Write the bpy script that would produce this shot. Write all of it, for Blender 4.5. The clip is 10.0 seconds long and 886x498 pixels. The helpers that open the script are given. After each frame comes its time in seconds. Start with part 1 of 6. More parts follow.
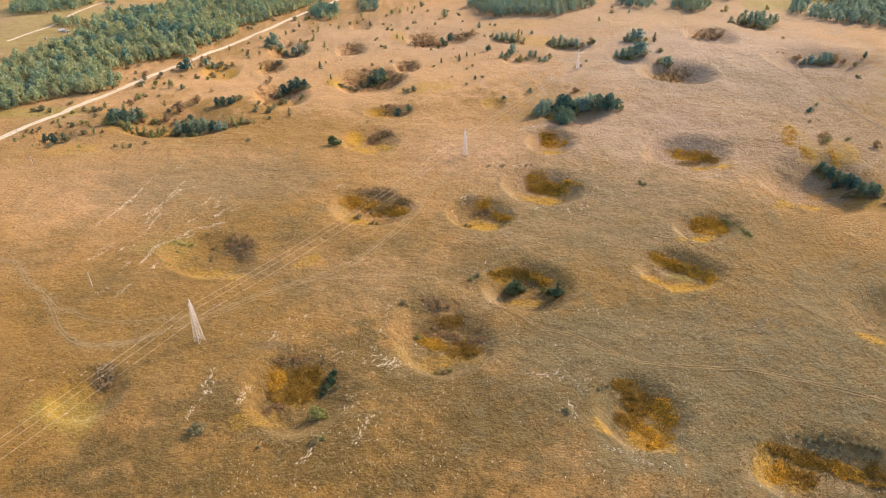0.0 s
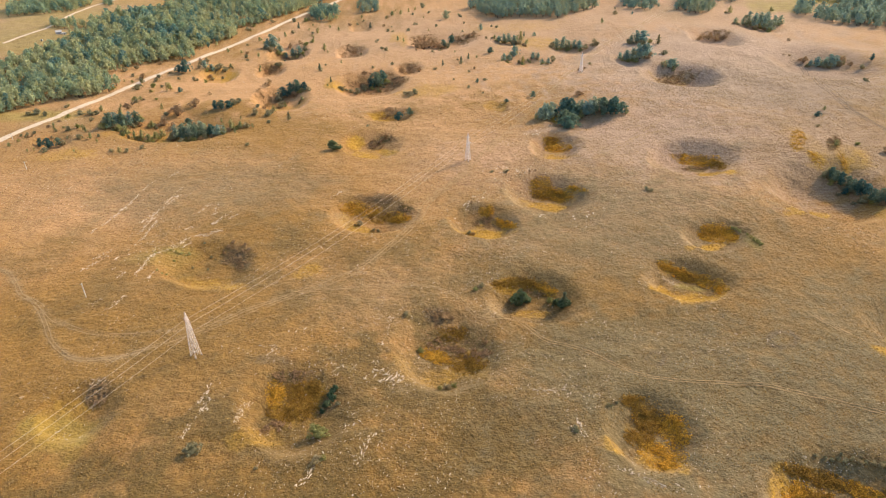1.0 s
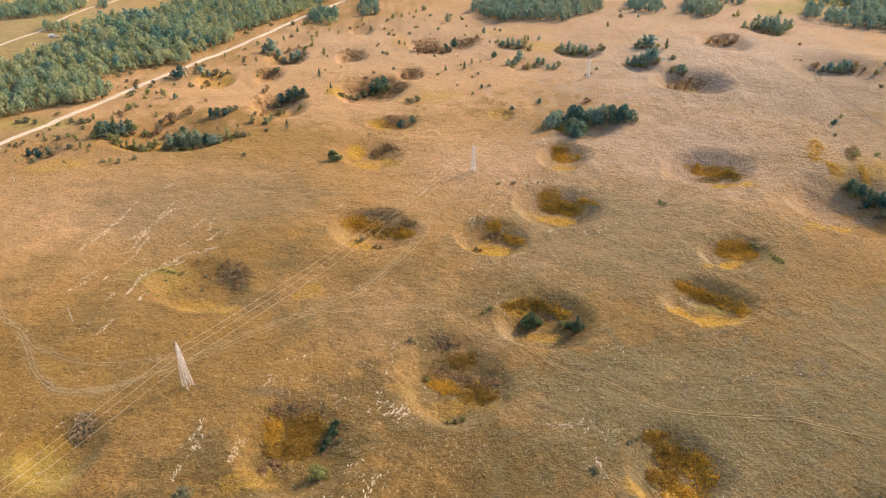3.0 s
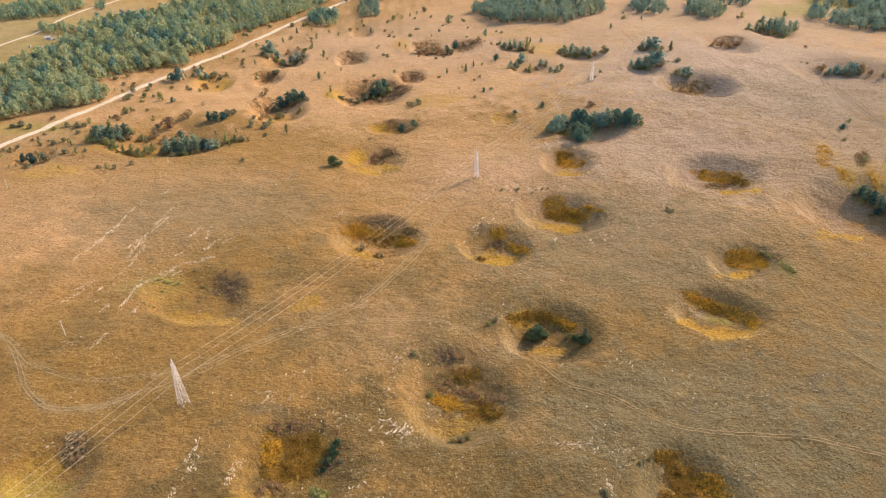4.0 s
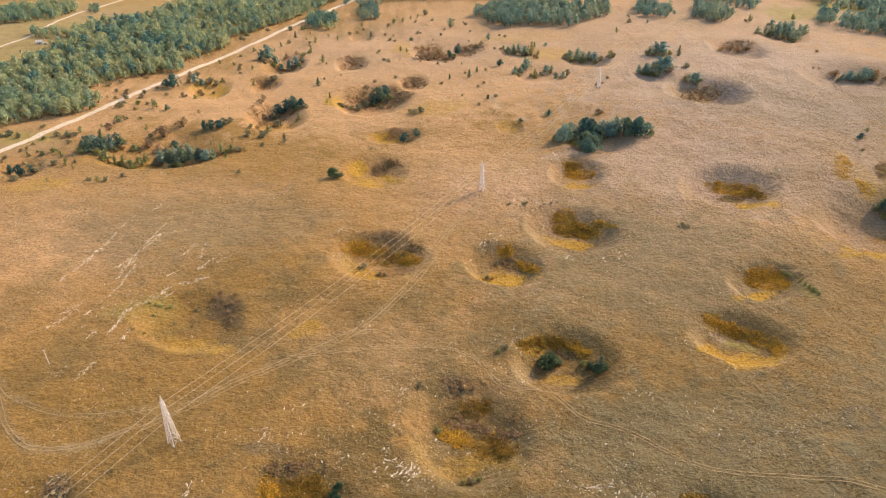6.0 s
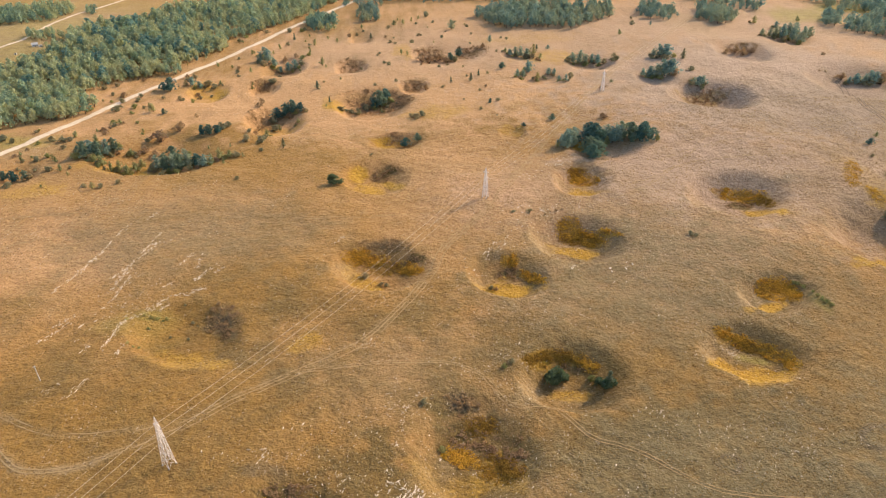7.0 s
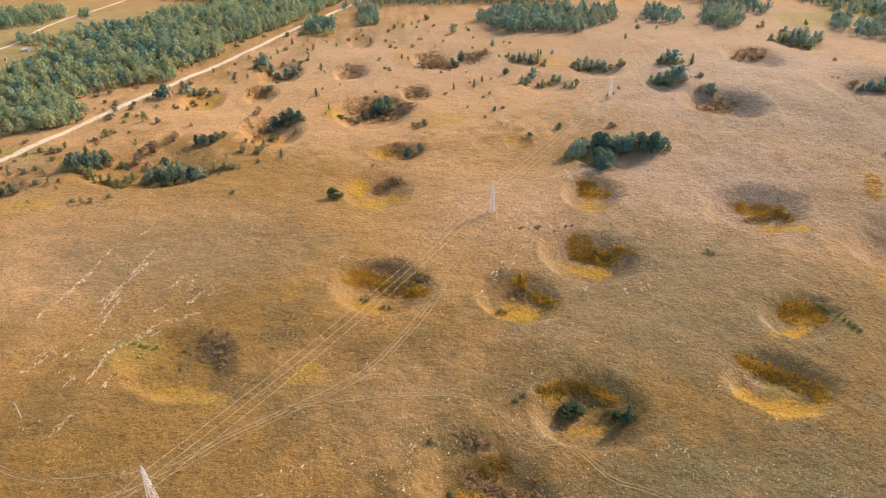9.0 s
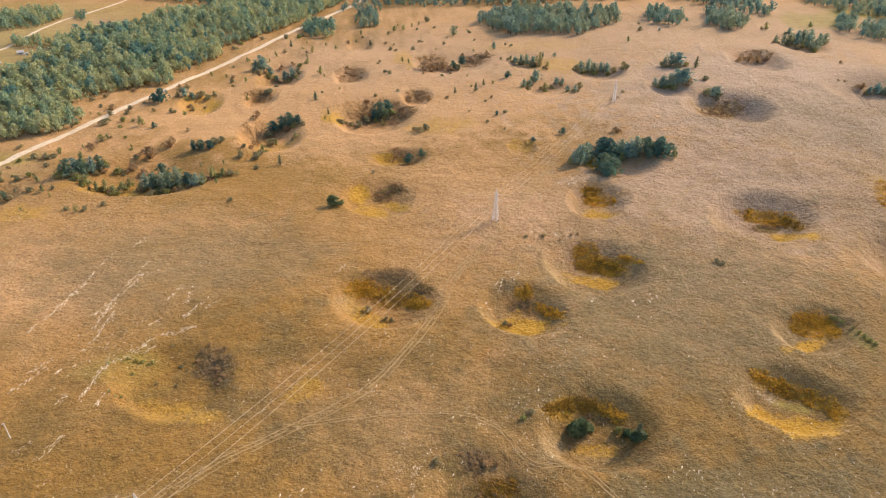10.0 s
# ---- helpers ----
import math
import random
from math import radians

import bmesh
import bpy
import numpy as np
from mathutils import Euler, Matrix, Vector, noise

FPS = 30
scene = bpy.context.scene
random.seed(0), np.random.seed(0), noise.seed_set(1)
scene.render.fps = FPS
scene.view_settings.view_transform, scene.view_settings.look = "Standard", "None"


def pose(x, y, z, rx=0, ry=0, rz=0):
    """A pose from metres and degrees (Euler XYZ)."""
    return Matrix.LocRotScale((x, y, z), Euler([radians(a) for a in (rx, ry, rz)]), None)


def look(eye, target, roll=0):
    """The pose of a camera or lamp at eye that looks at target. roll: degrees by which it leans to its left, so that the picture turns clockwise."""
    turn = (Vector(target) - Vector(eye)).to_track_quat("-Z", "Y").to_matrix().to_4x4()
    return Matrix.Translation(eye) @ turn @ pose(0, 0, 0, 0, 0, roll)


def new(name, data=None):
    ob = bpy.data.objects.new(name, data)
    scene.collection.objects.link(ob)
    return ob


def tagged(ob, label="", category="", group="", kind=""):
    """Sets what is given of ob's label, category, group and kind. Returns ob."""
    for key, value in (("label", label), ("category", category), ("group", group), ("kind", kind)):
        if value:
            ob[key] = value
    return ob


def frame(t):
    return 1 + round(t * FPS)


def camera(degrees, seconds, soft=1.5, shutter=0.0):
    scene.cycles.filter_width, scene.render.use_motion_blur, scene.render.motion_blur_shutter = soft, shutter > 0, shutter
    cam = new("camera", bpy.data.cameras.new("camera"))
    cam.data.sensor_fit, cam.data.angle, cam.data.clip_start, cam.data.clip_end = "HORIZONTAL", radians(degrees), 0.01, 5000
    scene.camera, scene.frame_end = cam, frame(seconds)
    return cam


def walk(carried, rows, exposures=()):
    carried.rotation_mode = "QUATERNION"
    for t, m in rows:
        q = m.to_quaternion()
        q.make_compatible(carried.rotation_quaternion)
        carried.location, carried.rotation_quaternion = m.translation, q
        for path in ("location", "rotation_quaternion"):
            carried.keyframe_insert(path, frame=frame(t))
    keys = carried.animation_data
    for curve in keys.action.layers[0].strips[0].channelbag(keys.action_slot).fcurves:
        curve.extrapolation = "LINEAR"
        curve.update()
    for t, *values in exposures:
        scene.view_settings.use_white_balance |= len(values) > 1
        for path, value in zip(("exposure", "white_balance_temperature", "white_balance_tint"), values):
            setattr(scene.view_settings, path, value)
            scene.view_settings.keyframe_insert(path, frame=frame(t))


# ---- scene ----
cam = camera(67.7, 10.0, 1.1)
PATH = [
    (0.0, (-0.21, 6.56, 182.84), (25.25, 303.20, -1.16), -0.84),
    (1.0, (-1.07, 16.19, 182.42), (24.59, 312.82, -1.57), -0.82),
    (2.0, (-1.96, 25.83, 182.05), (23.94, 322.44, -1.94), -0.80),
    (3.0, (-2.86, 35.49, 181.73), (23.33, 332.07, -2.27), -0.78),
    (4.0, (-3.78, 45.15, 181.46), (22.74, 341.70, -2.54), -0.76),
    (5.0, (-4.71, 54.83, 181.23), (22.18, 351.34, -2.77), -0.74),
    (6.0, (-5.66, 64.52, 181.05), (21.64, 360.99, -2.95), -0.72),
    (7.0, (-6.63, 74.22, 180.92), (21.12, 370.65, -3.08), -0.70),
    (8.0, (-7.61, 83.93, 180.84), (20.64, 380.31, -3.17), -0.67),
    (9.0, (-8.61, 93.65, 180.81), (20.17, 389.98, -3.21), -0.65),
    (10.0, (-9.62, 103.39, 180.82), (19.74, 399.65, -3.21), -0.63),
]
walk(cam, [(t, look(eye, target, roll)) for t, eye, target, roll in PATH], exposures=[(0.0, 0.83, 6500, 10), (10.0, 0.73, 6500, 10)])

# ---- light: a low, warm autumn sun and a clear sky ----
SUN_TURN, SUN_HEIGHT = 60.0, 33.0  # degrees clockwise from +y, degrees above the horizon
world = bpy.data.worlds.new("sky")
scene.world = world
world.use_nodes = True
sky = world.node_tree.nodes.new("ShaderNodeTexSky")
sky.sky_type, sky.sun_disc = "NISHITA", False
sky.sun_elevation, sky.sun_rotation = radians(SUN_HEIGHT), radians(SUN_TURN)
sky.dust_density = 2.2
world.node_tree.links.new(sky.outputs[0], world.node_tree.nodes["Background"].inputs[0])
world.node_tree.nodes["Background"].inputs[1].default_value = 0.15
sun = new("sun", bpy.data.lights.new("sun", "SUN"))
sun.data.energy, sun.data.angle, sun.data.color = 2.12, radians(1.2), (1.0, 0.765, 0.475)
st, sh = radians(SUN_TURN), radians(SUN_HEIGHT)
sun.matrix_world = look((0, 0, 0), (-math.sin(st) * math.cos(sh), -math.cos(st) * math.cos(sh), -math.sin(sh)))
sun.location = (300, 300, 260)

# ---- the lie of the land: gentle swells, dolines (karst hollows) and plant cover ----
SWELLS = [
    (-420, 230, 150, 0.7),
    (-180, 230, 150, 1.8),
    (60, 230, 150, -1.7),
    (300, 230, 150, -2.5),
    (-420, 400, 150, 1.9),
    (-180, 400, 150, 3.2),
    (60, 400, 150, -2.4),
    (300, 400, 150, -0.6),
    (540, 400, 150, 0.8),
    (-420, 600, 150, 5.7),
    (-180, 600, 150, -2.1),
    (60, 600, 150, 0.8),
    (300, 600, 150, 7.6),
    (540, 600, 150, 1.7),
    (-420, 850, 150, 11.4),
    (-180, 850, 150, 0.8),
    (60, 850, 150, -3.5),
    (300, 850, 150, 4.5),
    (540, 850, 150, -1.3),
    (-420, 1100, 150, 1.5),
    (60, 1100, 150, -1.1),
    (540, 1100, 150, -1.1),
]
DOLINES, PATCHES = [], []


def vnoise(x, y, seed=0):
    """Smooth value noise from 0 to 1 on a unit lattice."""
    xi, yi = np.asarray(np.floor(x)).astype(np.int64), np.asarray(np.floor(y)).astype(np.int64)
    fx, fy = x - xi, y - yi
    fx, fy = fx * fx * (3 - 2 * fx), fy * fy * (3 - 2 * fy)

    def corner(i, j):
        h = ((xi + i) * 374761393 + (yi + j) * 668265263 + seed * 974711) & 0xFFFFFFFF
        for shift, factor in ((15, 2246822519), (13, 3266489917)):
            h = ((h ^ (h >> shift)).astype(np.uint64) * np.uint64(factor)).astype(np.int64) & 0xFFFFFFFF
        return ((h ^ (h >> 16)) & 0xFFFF) / 65535.0

    low = corner(0, 0) * (1 - fx) + corner(1, 0) * fx
    high = corner(0, 1) * (1 - fx) + corner(1, 1) * fx
    return low * (1 - fy) + high * fy


def fbm(x, y, size, octaves=3, seed=0):
    total, weight, out = 0.0, 1.0, 0.0
    for n in range(octaves):
        out = out + weight * (vnoise(x / size * 2**n, y / size * 2**n, seed + n) - 0.5)
        total, weight = total + weight, weight * 0.5
    return out / total


def doline(x, y, a, b, turn, depth):
    """A hollow with half-axes a and b, turned by degrees, that deep."""
    DOLINES.append((x, y, a, b, math.radians(turn), depth))


def patch(x, y, a, b, turn, cover, strength=1.0):
    """An area of other plant cover: 0 ochre grass, 1 green meadow, 2 pale soil without turf, also sunlit walls painted
    pale, 3 olive turf, 4 russet turf and 5 pale strawy grass, both lightened for far haze, 6 grey turf with stones,
    also shade painted on far banks, 7 dun turf.
    """
    PATCHES.append((x, y, a, b, math.radians(turn), cover, strength))


def oval(x, y, cx, cy, a, b, turn):
    c, s = math.cos(turn), math.sin(turn)
    return np.hypot(((x - cx) * c + (y - cy) * s) / a, ((y - cy) * c - (x - cx) * s) / b)


def ease(v, lo, hi):
    v = np.clip((v - lo) / (hi - lo), 0, 1)
    return v * v * (3 - 2 * v)


def ground_z(x, y):
    x, y = np.asarray(x, float), np.asarray(y, float)
    z = 0.0 * x
    for cx, cy, size, h in SWELLS:
        z = z + h * np.exp(-((x - cx) ** 2 + (y - cy) ** 2) / (2 * size * size))
    for n, (cx, cy, a, b, turn, depth) in enumerate(DOLINES):
        near = (np.abs(x - cx) < 2.6 * max(a, b)) & (np.abs(y - cy) < 2.6 * max(a, b))
        if not np.any(near):
            continue
        xs, ys = x[near] if x.ndim else x, y[near] if x.ndim else y
        r = oval(xs, ys, cx, cy, a, b, turn)
        r = r * (1 + 0.24 * fbm(xs, ys, 1.1 * min(a, b), 3, 50 + n))
        # the near side breaks off sharply, the far side is a bank with a rounded shoulder
        soft = 0.5 + 0.5 * ((xs - cx) * 0.72 + (ys - cy) * 0.69) / (np.hypot(xs - cx, ys - cy) + 0.5)
        inner, outer = 0.68 - 0.4 * soft, 0.97 + 0.21 * soft
        edge, round_off = np.clip((outer - r) / (outer - inner), 0, 1), 1 - ease(r, inner, outer)
        wall = edge * (0.8 - 0.55 * soft) + round_off * (0.2 + 0.55 * soft)
        dip = depth * (0.88 * wall + 0.22 * np.clip(1 - r**2, 0, 1) + 0.12 * np.exp(-((r / 1.6) ** 2)))
        if x.ndim:
            z[near] = z[near] - dip
        else:
            z = z - dip
    z = z + 4.6 * fbm(x, y, 62, 2, 7) + 1.2 * fbm(x, y, 15, 2, 21) + 0.5 * fbm(x, y, 4.0, 2, 33)
    return z


doline(-12.8, 357.1, 24.8, 22.9, -22, 7.2)
doline(50.8, 342.9, 21.8, 20.0, -68, 6.6)
doline(95.2, 373.8, 27.5, 23.3, -35, 7.8)
doline(115.5, 440.7, 24.2, 18.4, 65, 7.0)
doline(-14.4, 460.7, 25.7, 22.2, -88, 5.4)
doline(203.2, 410.2, 31.6, 26.6, 28, 8.2)
doline(175.2, 314.9, 20.9, 15.5, 24, 4.6)
doline(144.5, 275.4, 22.4, 18.7, -9, 6.2)
doline(64.4, 268.0, 24.4, 19.9, -0, 7.4)
doline(17.7, 234.1, 28.9, 23.8, -81, 6.0)
doline(-43.0, 203.8, 25.0, 21.0, -62, 4.6)
doline(89.5, 180.8, 20.3, 18.1, 80, 5.4)
doline(146.1, 145.4, 29.0, 19.3, -13, 6.2)
doline(265, 354, 42, 34, 60, 8.6)
doline(-96.5, 307.3, 28.3, 21.3, -36, 3.4)
doline(259.6, 567, 33.2, 35.3, 0, 12)
doline(405, 586, 52, 46, 0, 10)
doline(338.3, 677.7, 26, 32.3, 0, 7.3)
doline(-13.3, 602, 32, 35, 0, 9.0)
doline(2.5, 517, 20, 15, 0, 4.8)
doline(-33.3, 709, 17, 23, 0, 6.4)
doline(22.7, 636, 13, 18.5, 0, 4.6)
doline(-89.4, 570, 23, 34, 0, 8.2)
doline(-108.2, 655, 14.5, 21, 0, 5.6)
doline(-98.6, 718, 22, 33, 0, 8.6)
doline(-154, 642.5, 18, 26, 0, 5.6)
doline(-156.1, 502.4, 47.8, 34.6, 0, 5.6)
doline(-238.1, 477.9, 13, 15.1, 0, 3.3)
doline(189.4, 669, 21.7, 25.4, 0, 5.2)
doline(143.7, 489.8, 24.2, 24.8, 0, 3.2)
doline(132, 713.7, 19, 22.1, 0, 4.1)
doline(62, 735, 38, 38, 0, 6.0)
doline(134.2, 638.5, 22.5, 20.8, 0, 4.1)
doline(-24.9, 825, 15, 22, 0, 5.0)
doline(87.5, 519.8, 10.3, 10.3, 0, 2.4)
doline(-123.5, 207.6, 14.7, 15.7, 0, 3.7)
doline(232.5, 226.6, 23.9, 25.3, 0, 7.3)
doline(230, 616.3, 18.7, 23.1, 0, 4.1)
doline(407.6, 718.1, 21.8, 32.8, 0, 4.5)

patch(130, 497, 6.5, 7.5, 0, 0, 1.15)
patch(286, 416, 13.7, 37.5, 0, 0, 0.3)
patch(305, 395, 11.7, 20.8, 0, 0, 0.5)
patch(-1, 523, 12.2, 6.3, 0, 0, 0.8)
patch(38, 569, 30.4, 18.2, 0, 0, 0.5)
patch(-47, 602, 10.7, 15, 0, 0, 0.8)
patch(18, 750, 11.8, 36.5, 0, 0, 0.5)
patch(258, 582, 28.2, 11.4, 0, 0, 0.35)
patch(88, 525, 12.4, 7.6, 0, 0, 0.45)
patch(-131, 202, 15.4, 8.8, 0, 0, 0.4)
patch(-126, 212, 10.4, 5.3, 0, 0, 0.4)
patch(-45, 298, 8.3, 7.5, 0, 0, 0.6)
patch(-145, 646, 10.5, 16.2, 0, 0, 0.9)
patch(-157, 654, 17.8, 22, 0, 0, 0.5)
patch(-176, 490, 28.1, 14.3, 0, 0, 0.5)
patch(-220, 452, 22.6, 11, 0, 0, 0.5)
patch(-89, 566, 25.6, 14.1, 0, 0, 0.5)
patch(155, 696, 37.5, 27.7, 0, 0, 0.5)
patch(145, 775, 61.8, 34.6, 0, 0, 0.3)
patch(-375, 751, 94.6, 75.5, 0, 1, 0.5)
patch(-361, 850, 95.8, 82, 0, 1, 0.5)
patch(-357, 976, 152.3, 72.3, 0, 1, 0.35)
patch(-451, 1010, 123.9, 72.9, 0, 1, 0.35)
patch(-441, 934, 106.8, 101.5, 0, 1, 0.45)
patch(-393, 819, 157.1, 179.8, 0, 5, 0.4)
patch(-276, 533, 47.8, 16.9, 0, 1, 0.6)
patch(496, 830, 58.6, 45.7, 0, 1, 0.6)
patch(597, 865, 109, 38.1, 0, 1, 0.8)
patch(169, 908, 48, 29.7, 0, 1, 0.5)
patch(-248, 514, 35.5, 13.5, 0, 2, 0.6)
patch(338, 801, 30.2, 79.2, 0, 2, 0.5)
patch(-24, 171, 148.6, 31.2, 0, 3, 0.6)
patch(127, 206, 108.3, 34, 0, 3, 0.3)
patch(-29, 300, 178.5, 61.2, 0, 3, 0.3)
patch(-86, 394, 156.6, 51.3, 0, 4, 0.12)
# covers 4 and 5 on the far ground also paint haze into it
patch(11, 638, 281.6, 116.1, 0, 4, 1)
patch(347, 703, 205.1, 135.3, 0, 4, 1)
patch(108, 747, 263.6, 106.5, 0, 4, 1)
patch(-154, 391, 135.2, 60.4, 0, 4, 0.22)
patch(35, 384, 94, 97.2, 0, 4, 0.22)
patch(-14, 188, 93.4, 30, 0, 3, 0.8)
patch(312, 590, 199.2, 179.9, 0, 5, 0.7)
patch(202, 743, 268.2, 124.2, 0, 5, 0.36)
patch(191, 444, 101.1, 78.2, 0, 5, 0.6)
patch(282, 417, 109, 80.2, 0, 5, 0.5)
patch(15, 770, 161.3, 136.1, 0, 5, 0.28)
patch(424, 797, 328.8, 152.7, 0, 5, 0.45)
patch(300, 850, 420, 150, 0, 4, 1)
patch(110, 313, 96.6, 36.8, 0, 5, 0.2)
patch(-116, 318, 16.3, 15, 0, 1, 0.3)
# greyed bank of a hollow, partly shade put into the colour
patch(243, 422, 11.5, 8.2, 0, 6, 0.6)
patch(-124, 316, 18.1, 10.6, 0, 1, 0.3)
patch(-112, 391, 84.7, 49.8, 0, 7, 0.6)
patch(-117, 322, 7.8, 4.3, 0, 1, 0.5)
patch(168, 297, 82.7, 46.1, 0, 5, 0.1)
patch(133, 330, 106, 75.4, 0, 7, 0.68)
patch(31, 273, 109.2, 33.3, 0, 7, 0.4)
patch(148, 397, 104.3, 65.6, 0, 5, 0.3)
patch(107, 217, 92.6, 38.3, 0, 7, 0.8)
patch(-76, 221, 87.4, 29, 0, 7, 0.2)
patch(-67, 247, 46.3, 18.9, 0, 7, 0.2)
patch(75, 450, 159, 97.8, 0, 4, 0.38)
patch(126, 369, 73.1, 57, 0, 5, 0.3)
patch(127, 427, 112.4, 53.1, 0, 5, 0.3)
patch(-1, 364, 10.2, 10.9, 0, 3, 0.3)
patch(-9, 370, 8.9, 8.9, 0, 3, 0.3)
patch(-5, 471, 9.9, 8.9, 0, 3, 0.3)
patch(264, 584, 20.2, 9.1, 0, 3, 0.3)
# grey ground stands in for the shade of this hollow
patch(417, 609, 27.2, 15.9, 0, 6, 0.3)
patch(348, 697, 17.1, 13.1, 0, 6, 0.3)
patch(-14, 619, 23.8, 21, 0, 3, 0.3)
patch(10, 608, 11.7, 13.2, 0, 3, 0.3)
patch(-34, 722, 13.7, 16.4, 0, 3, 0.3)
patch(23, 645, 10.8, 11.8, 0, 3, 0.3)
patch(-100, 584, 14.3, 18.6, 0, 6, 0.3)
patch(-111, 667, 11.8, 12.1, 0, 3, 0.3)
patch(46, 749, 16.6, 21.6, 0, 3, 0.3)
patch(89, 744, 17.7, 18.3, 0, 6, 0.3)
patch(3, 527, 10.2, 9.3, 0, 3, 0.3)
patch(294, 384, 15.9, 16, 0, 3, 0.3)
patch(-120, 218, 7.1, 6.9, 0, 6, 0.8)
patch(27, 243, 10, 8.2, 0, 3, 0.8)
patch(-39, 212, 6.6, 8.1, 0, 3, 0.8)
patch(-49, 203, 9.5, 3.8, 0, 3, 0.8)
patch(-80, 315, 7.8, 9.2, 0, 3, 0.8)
# cover 2 on near and left walls paints sunlight as paler ground
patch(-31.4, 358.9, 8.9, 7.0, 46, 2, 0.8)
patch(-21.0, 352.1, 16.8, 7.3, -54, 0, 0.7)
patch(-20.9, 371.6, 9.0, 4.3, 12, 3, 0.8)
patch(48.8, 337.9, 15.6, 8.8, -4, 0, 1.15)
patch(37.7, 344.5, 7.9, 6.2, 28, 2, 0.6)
# cover 6 on far banks from here on greys the turf partly for shade
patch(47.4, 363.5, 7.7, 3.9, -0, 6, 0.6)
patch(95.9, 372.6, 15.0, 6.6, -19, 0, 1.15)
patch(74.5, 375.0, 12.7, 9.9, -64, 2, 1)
patch(83.5, 376.7, 7.9, 4.3, -29, 0, 0.8)
patch(114.5, 430.1, 13.1, 11.1, -29, 0, 0.9)
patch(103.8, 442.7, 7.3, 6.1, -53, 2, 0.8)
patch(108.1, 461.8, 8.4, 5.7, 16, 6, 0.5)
patch(-24.0, 471.5, 10.3, 7.1, 79, 0, 0.9)
patch(-17.0, 451.1, 14.0, 11.0, -23, 0, 0.8)
patch(-2.1, 455.7, 14.8, 5.1, -61, 0, 0.9)
patch(211.2, 395.3, 14.4, 5.6, -57, 0, 1.15)
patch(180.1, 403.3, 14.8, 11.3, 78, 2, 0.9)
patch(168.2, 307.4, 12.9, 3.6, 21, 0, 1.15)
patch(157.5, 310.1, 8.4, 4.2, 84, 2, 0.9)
patch(191.6, 303.7, 12.1, 3.5, 84, 1, 0.4)
patch(143.8, 264.1, 14.5, 8.3, -13, 0, 1.15)
patch(130.5, 271.4, 8.6, 7.5, 17, 0, 1.15)
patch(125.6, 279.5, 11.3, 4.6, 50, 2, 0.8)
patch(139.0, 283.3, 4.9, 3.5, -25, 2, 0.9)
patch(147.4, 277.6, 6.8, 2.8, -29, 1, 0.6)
# sunlit left slope, painted pale
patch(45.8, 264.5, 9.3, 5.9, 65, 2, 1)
patch(58.1, 260.2, 16.3, 7.1, 14, 2, 0.5)
patch(62.0, 265.8, 9.1, 3.3, -3, 0, 0.8)
patch(59.6, 271.7, 5.7, 2.8, -1, 2, 0.8)
patch(52.4, 281.6, 7.6, 3.4, 18, 0, 0.8)
patch(1.1, 224.9, 11.9, 7.9, 78, 0, 0.28)
patch(13.0, 222.6, 12.7, 7.6, 14, 0, 0.42)
patch(4, 226, 16, 11, 60, 2, 0.5)
patch(-2.8, 217.2, 8.6, 3.6, -75, 2, 0.6)
patch(30.2, 223.6, 11.0, 6.7, -77, 0, 0.35)
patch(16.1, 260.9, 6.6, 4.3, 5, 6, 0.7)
patch(-55.7, 190.8, 9.1, 7.0, 14, 0, 0.38)
patch(-48.9, 179.8, 16.6, 5.1, -6, 2, 0.35)
patch(-43.9, 207.5, 15.1, 13.1, -60, 0, 0.35)
patch(-52.5, 229.1, 10.9, 4.6, -9, 6, 0.6)
patch(73.3, 173.7, 6.3, 5.1, -55, 0, 0.5)
patch(89.8, 170.7, 10.1, 9.3, -47, 0, 0.7)
patch(67.6, 176.9, 4.8, 2.7, -72, 2, 0.7)
patch(82.8, 163.8, 8.7, 5.2, -22, 2, 0.4)
patch(124.7, 152.2, 9.7, 5.7, 57, 0, 0.7)
patch(135.7, 149.5, 7.9, 6.2, 12, 0, 0.6)
patch(149.1, 146.9, 7.0, 4.3, -20, 2, 0.7)
patch(116.7, 151.5, 12.2, 2.9, 73, 2, 0.6)
patch(244.7, 337.7, 20.7, 6.5, 21, 0, 1.15)
patch(232.4, 344.3, 11.3, 3.5, -85, 2, 0.8)
patch(284.9, 423.6, 24, 4.6, 60, 0, 0.45)
patch(282.4, 396.6, 11.3, 6.8, 89, 0, 0.8)
patch(297.2, 388.1, 14.7, 3.0, 61, 0, 0.6)
patch(285.1, 330.5, 20.5, 4.5, 53, 0, 0.5)
patch(-95.3, 293.7, 15.1, 8.2, -8, 0, 0.5)
patch(-81.9, 288.6, 8.5, 5.8, -20, 0, 0.6)
patch(-108.3, 306.7, 12.0, 10.0, 3, 1, 0.2)
patch(-81.6, 314.8, 12.5, 7.9, -44, 3, 0.6)
patch(-24.6, 371.6, 8.0, 4.5, 25, 0, 0.55)
patch(-15.4, 370.3, 8.3, 3.5, -2, 0, 0.55)
patch(2.4, 359.2, 9.6, 4.3, -46, 0, 0.55)
patch(-11.2, 364.3, 9.7, 5.6, -14, 0, 0.3)
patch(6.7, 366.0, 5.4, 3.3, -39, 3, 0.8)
# grey cover in place of shaded grass along the top of the bank
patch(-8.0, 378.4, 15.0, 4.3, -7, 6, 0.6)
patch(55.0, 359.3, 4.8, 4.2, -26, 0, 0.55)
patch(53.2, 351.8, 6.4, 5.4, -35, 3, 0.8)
patch(63.9, 343.6, 10.5, 3.0, -57, 0, 0.55)
patch(94.7, 390.7, 7.6, 7.1, 19, 0, 0.55)
patch(104.7, 381.3, 11.8, 5.3, -37, 0, 0.55)
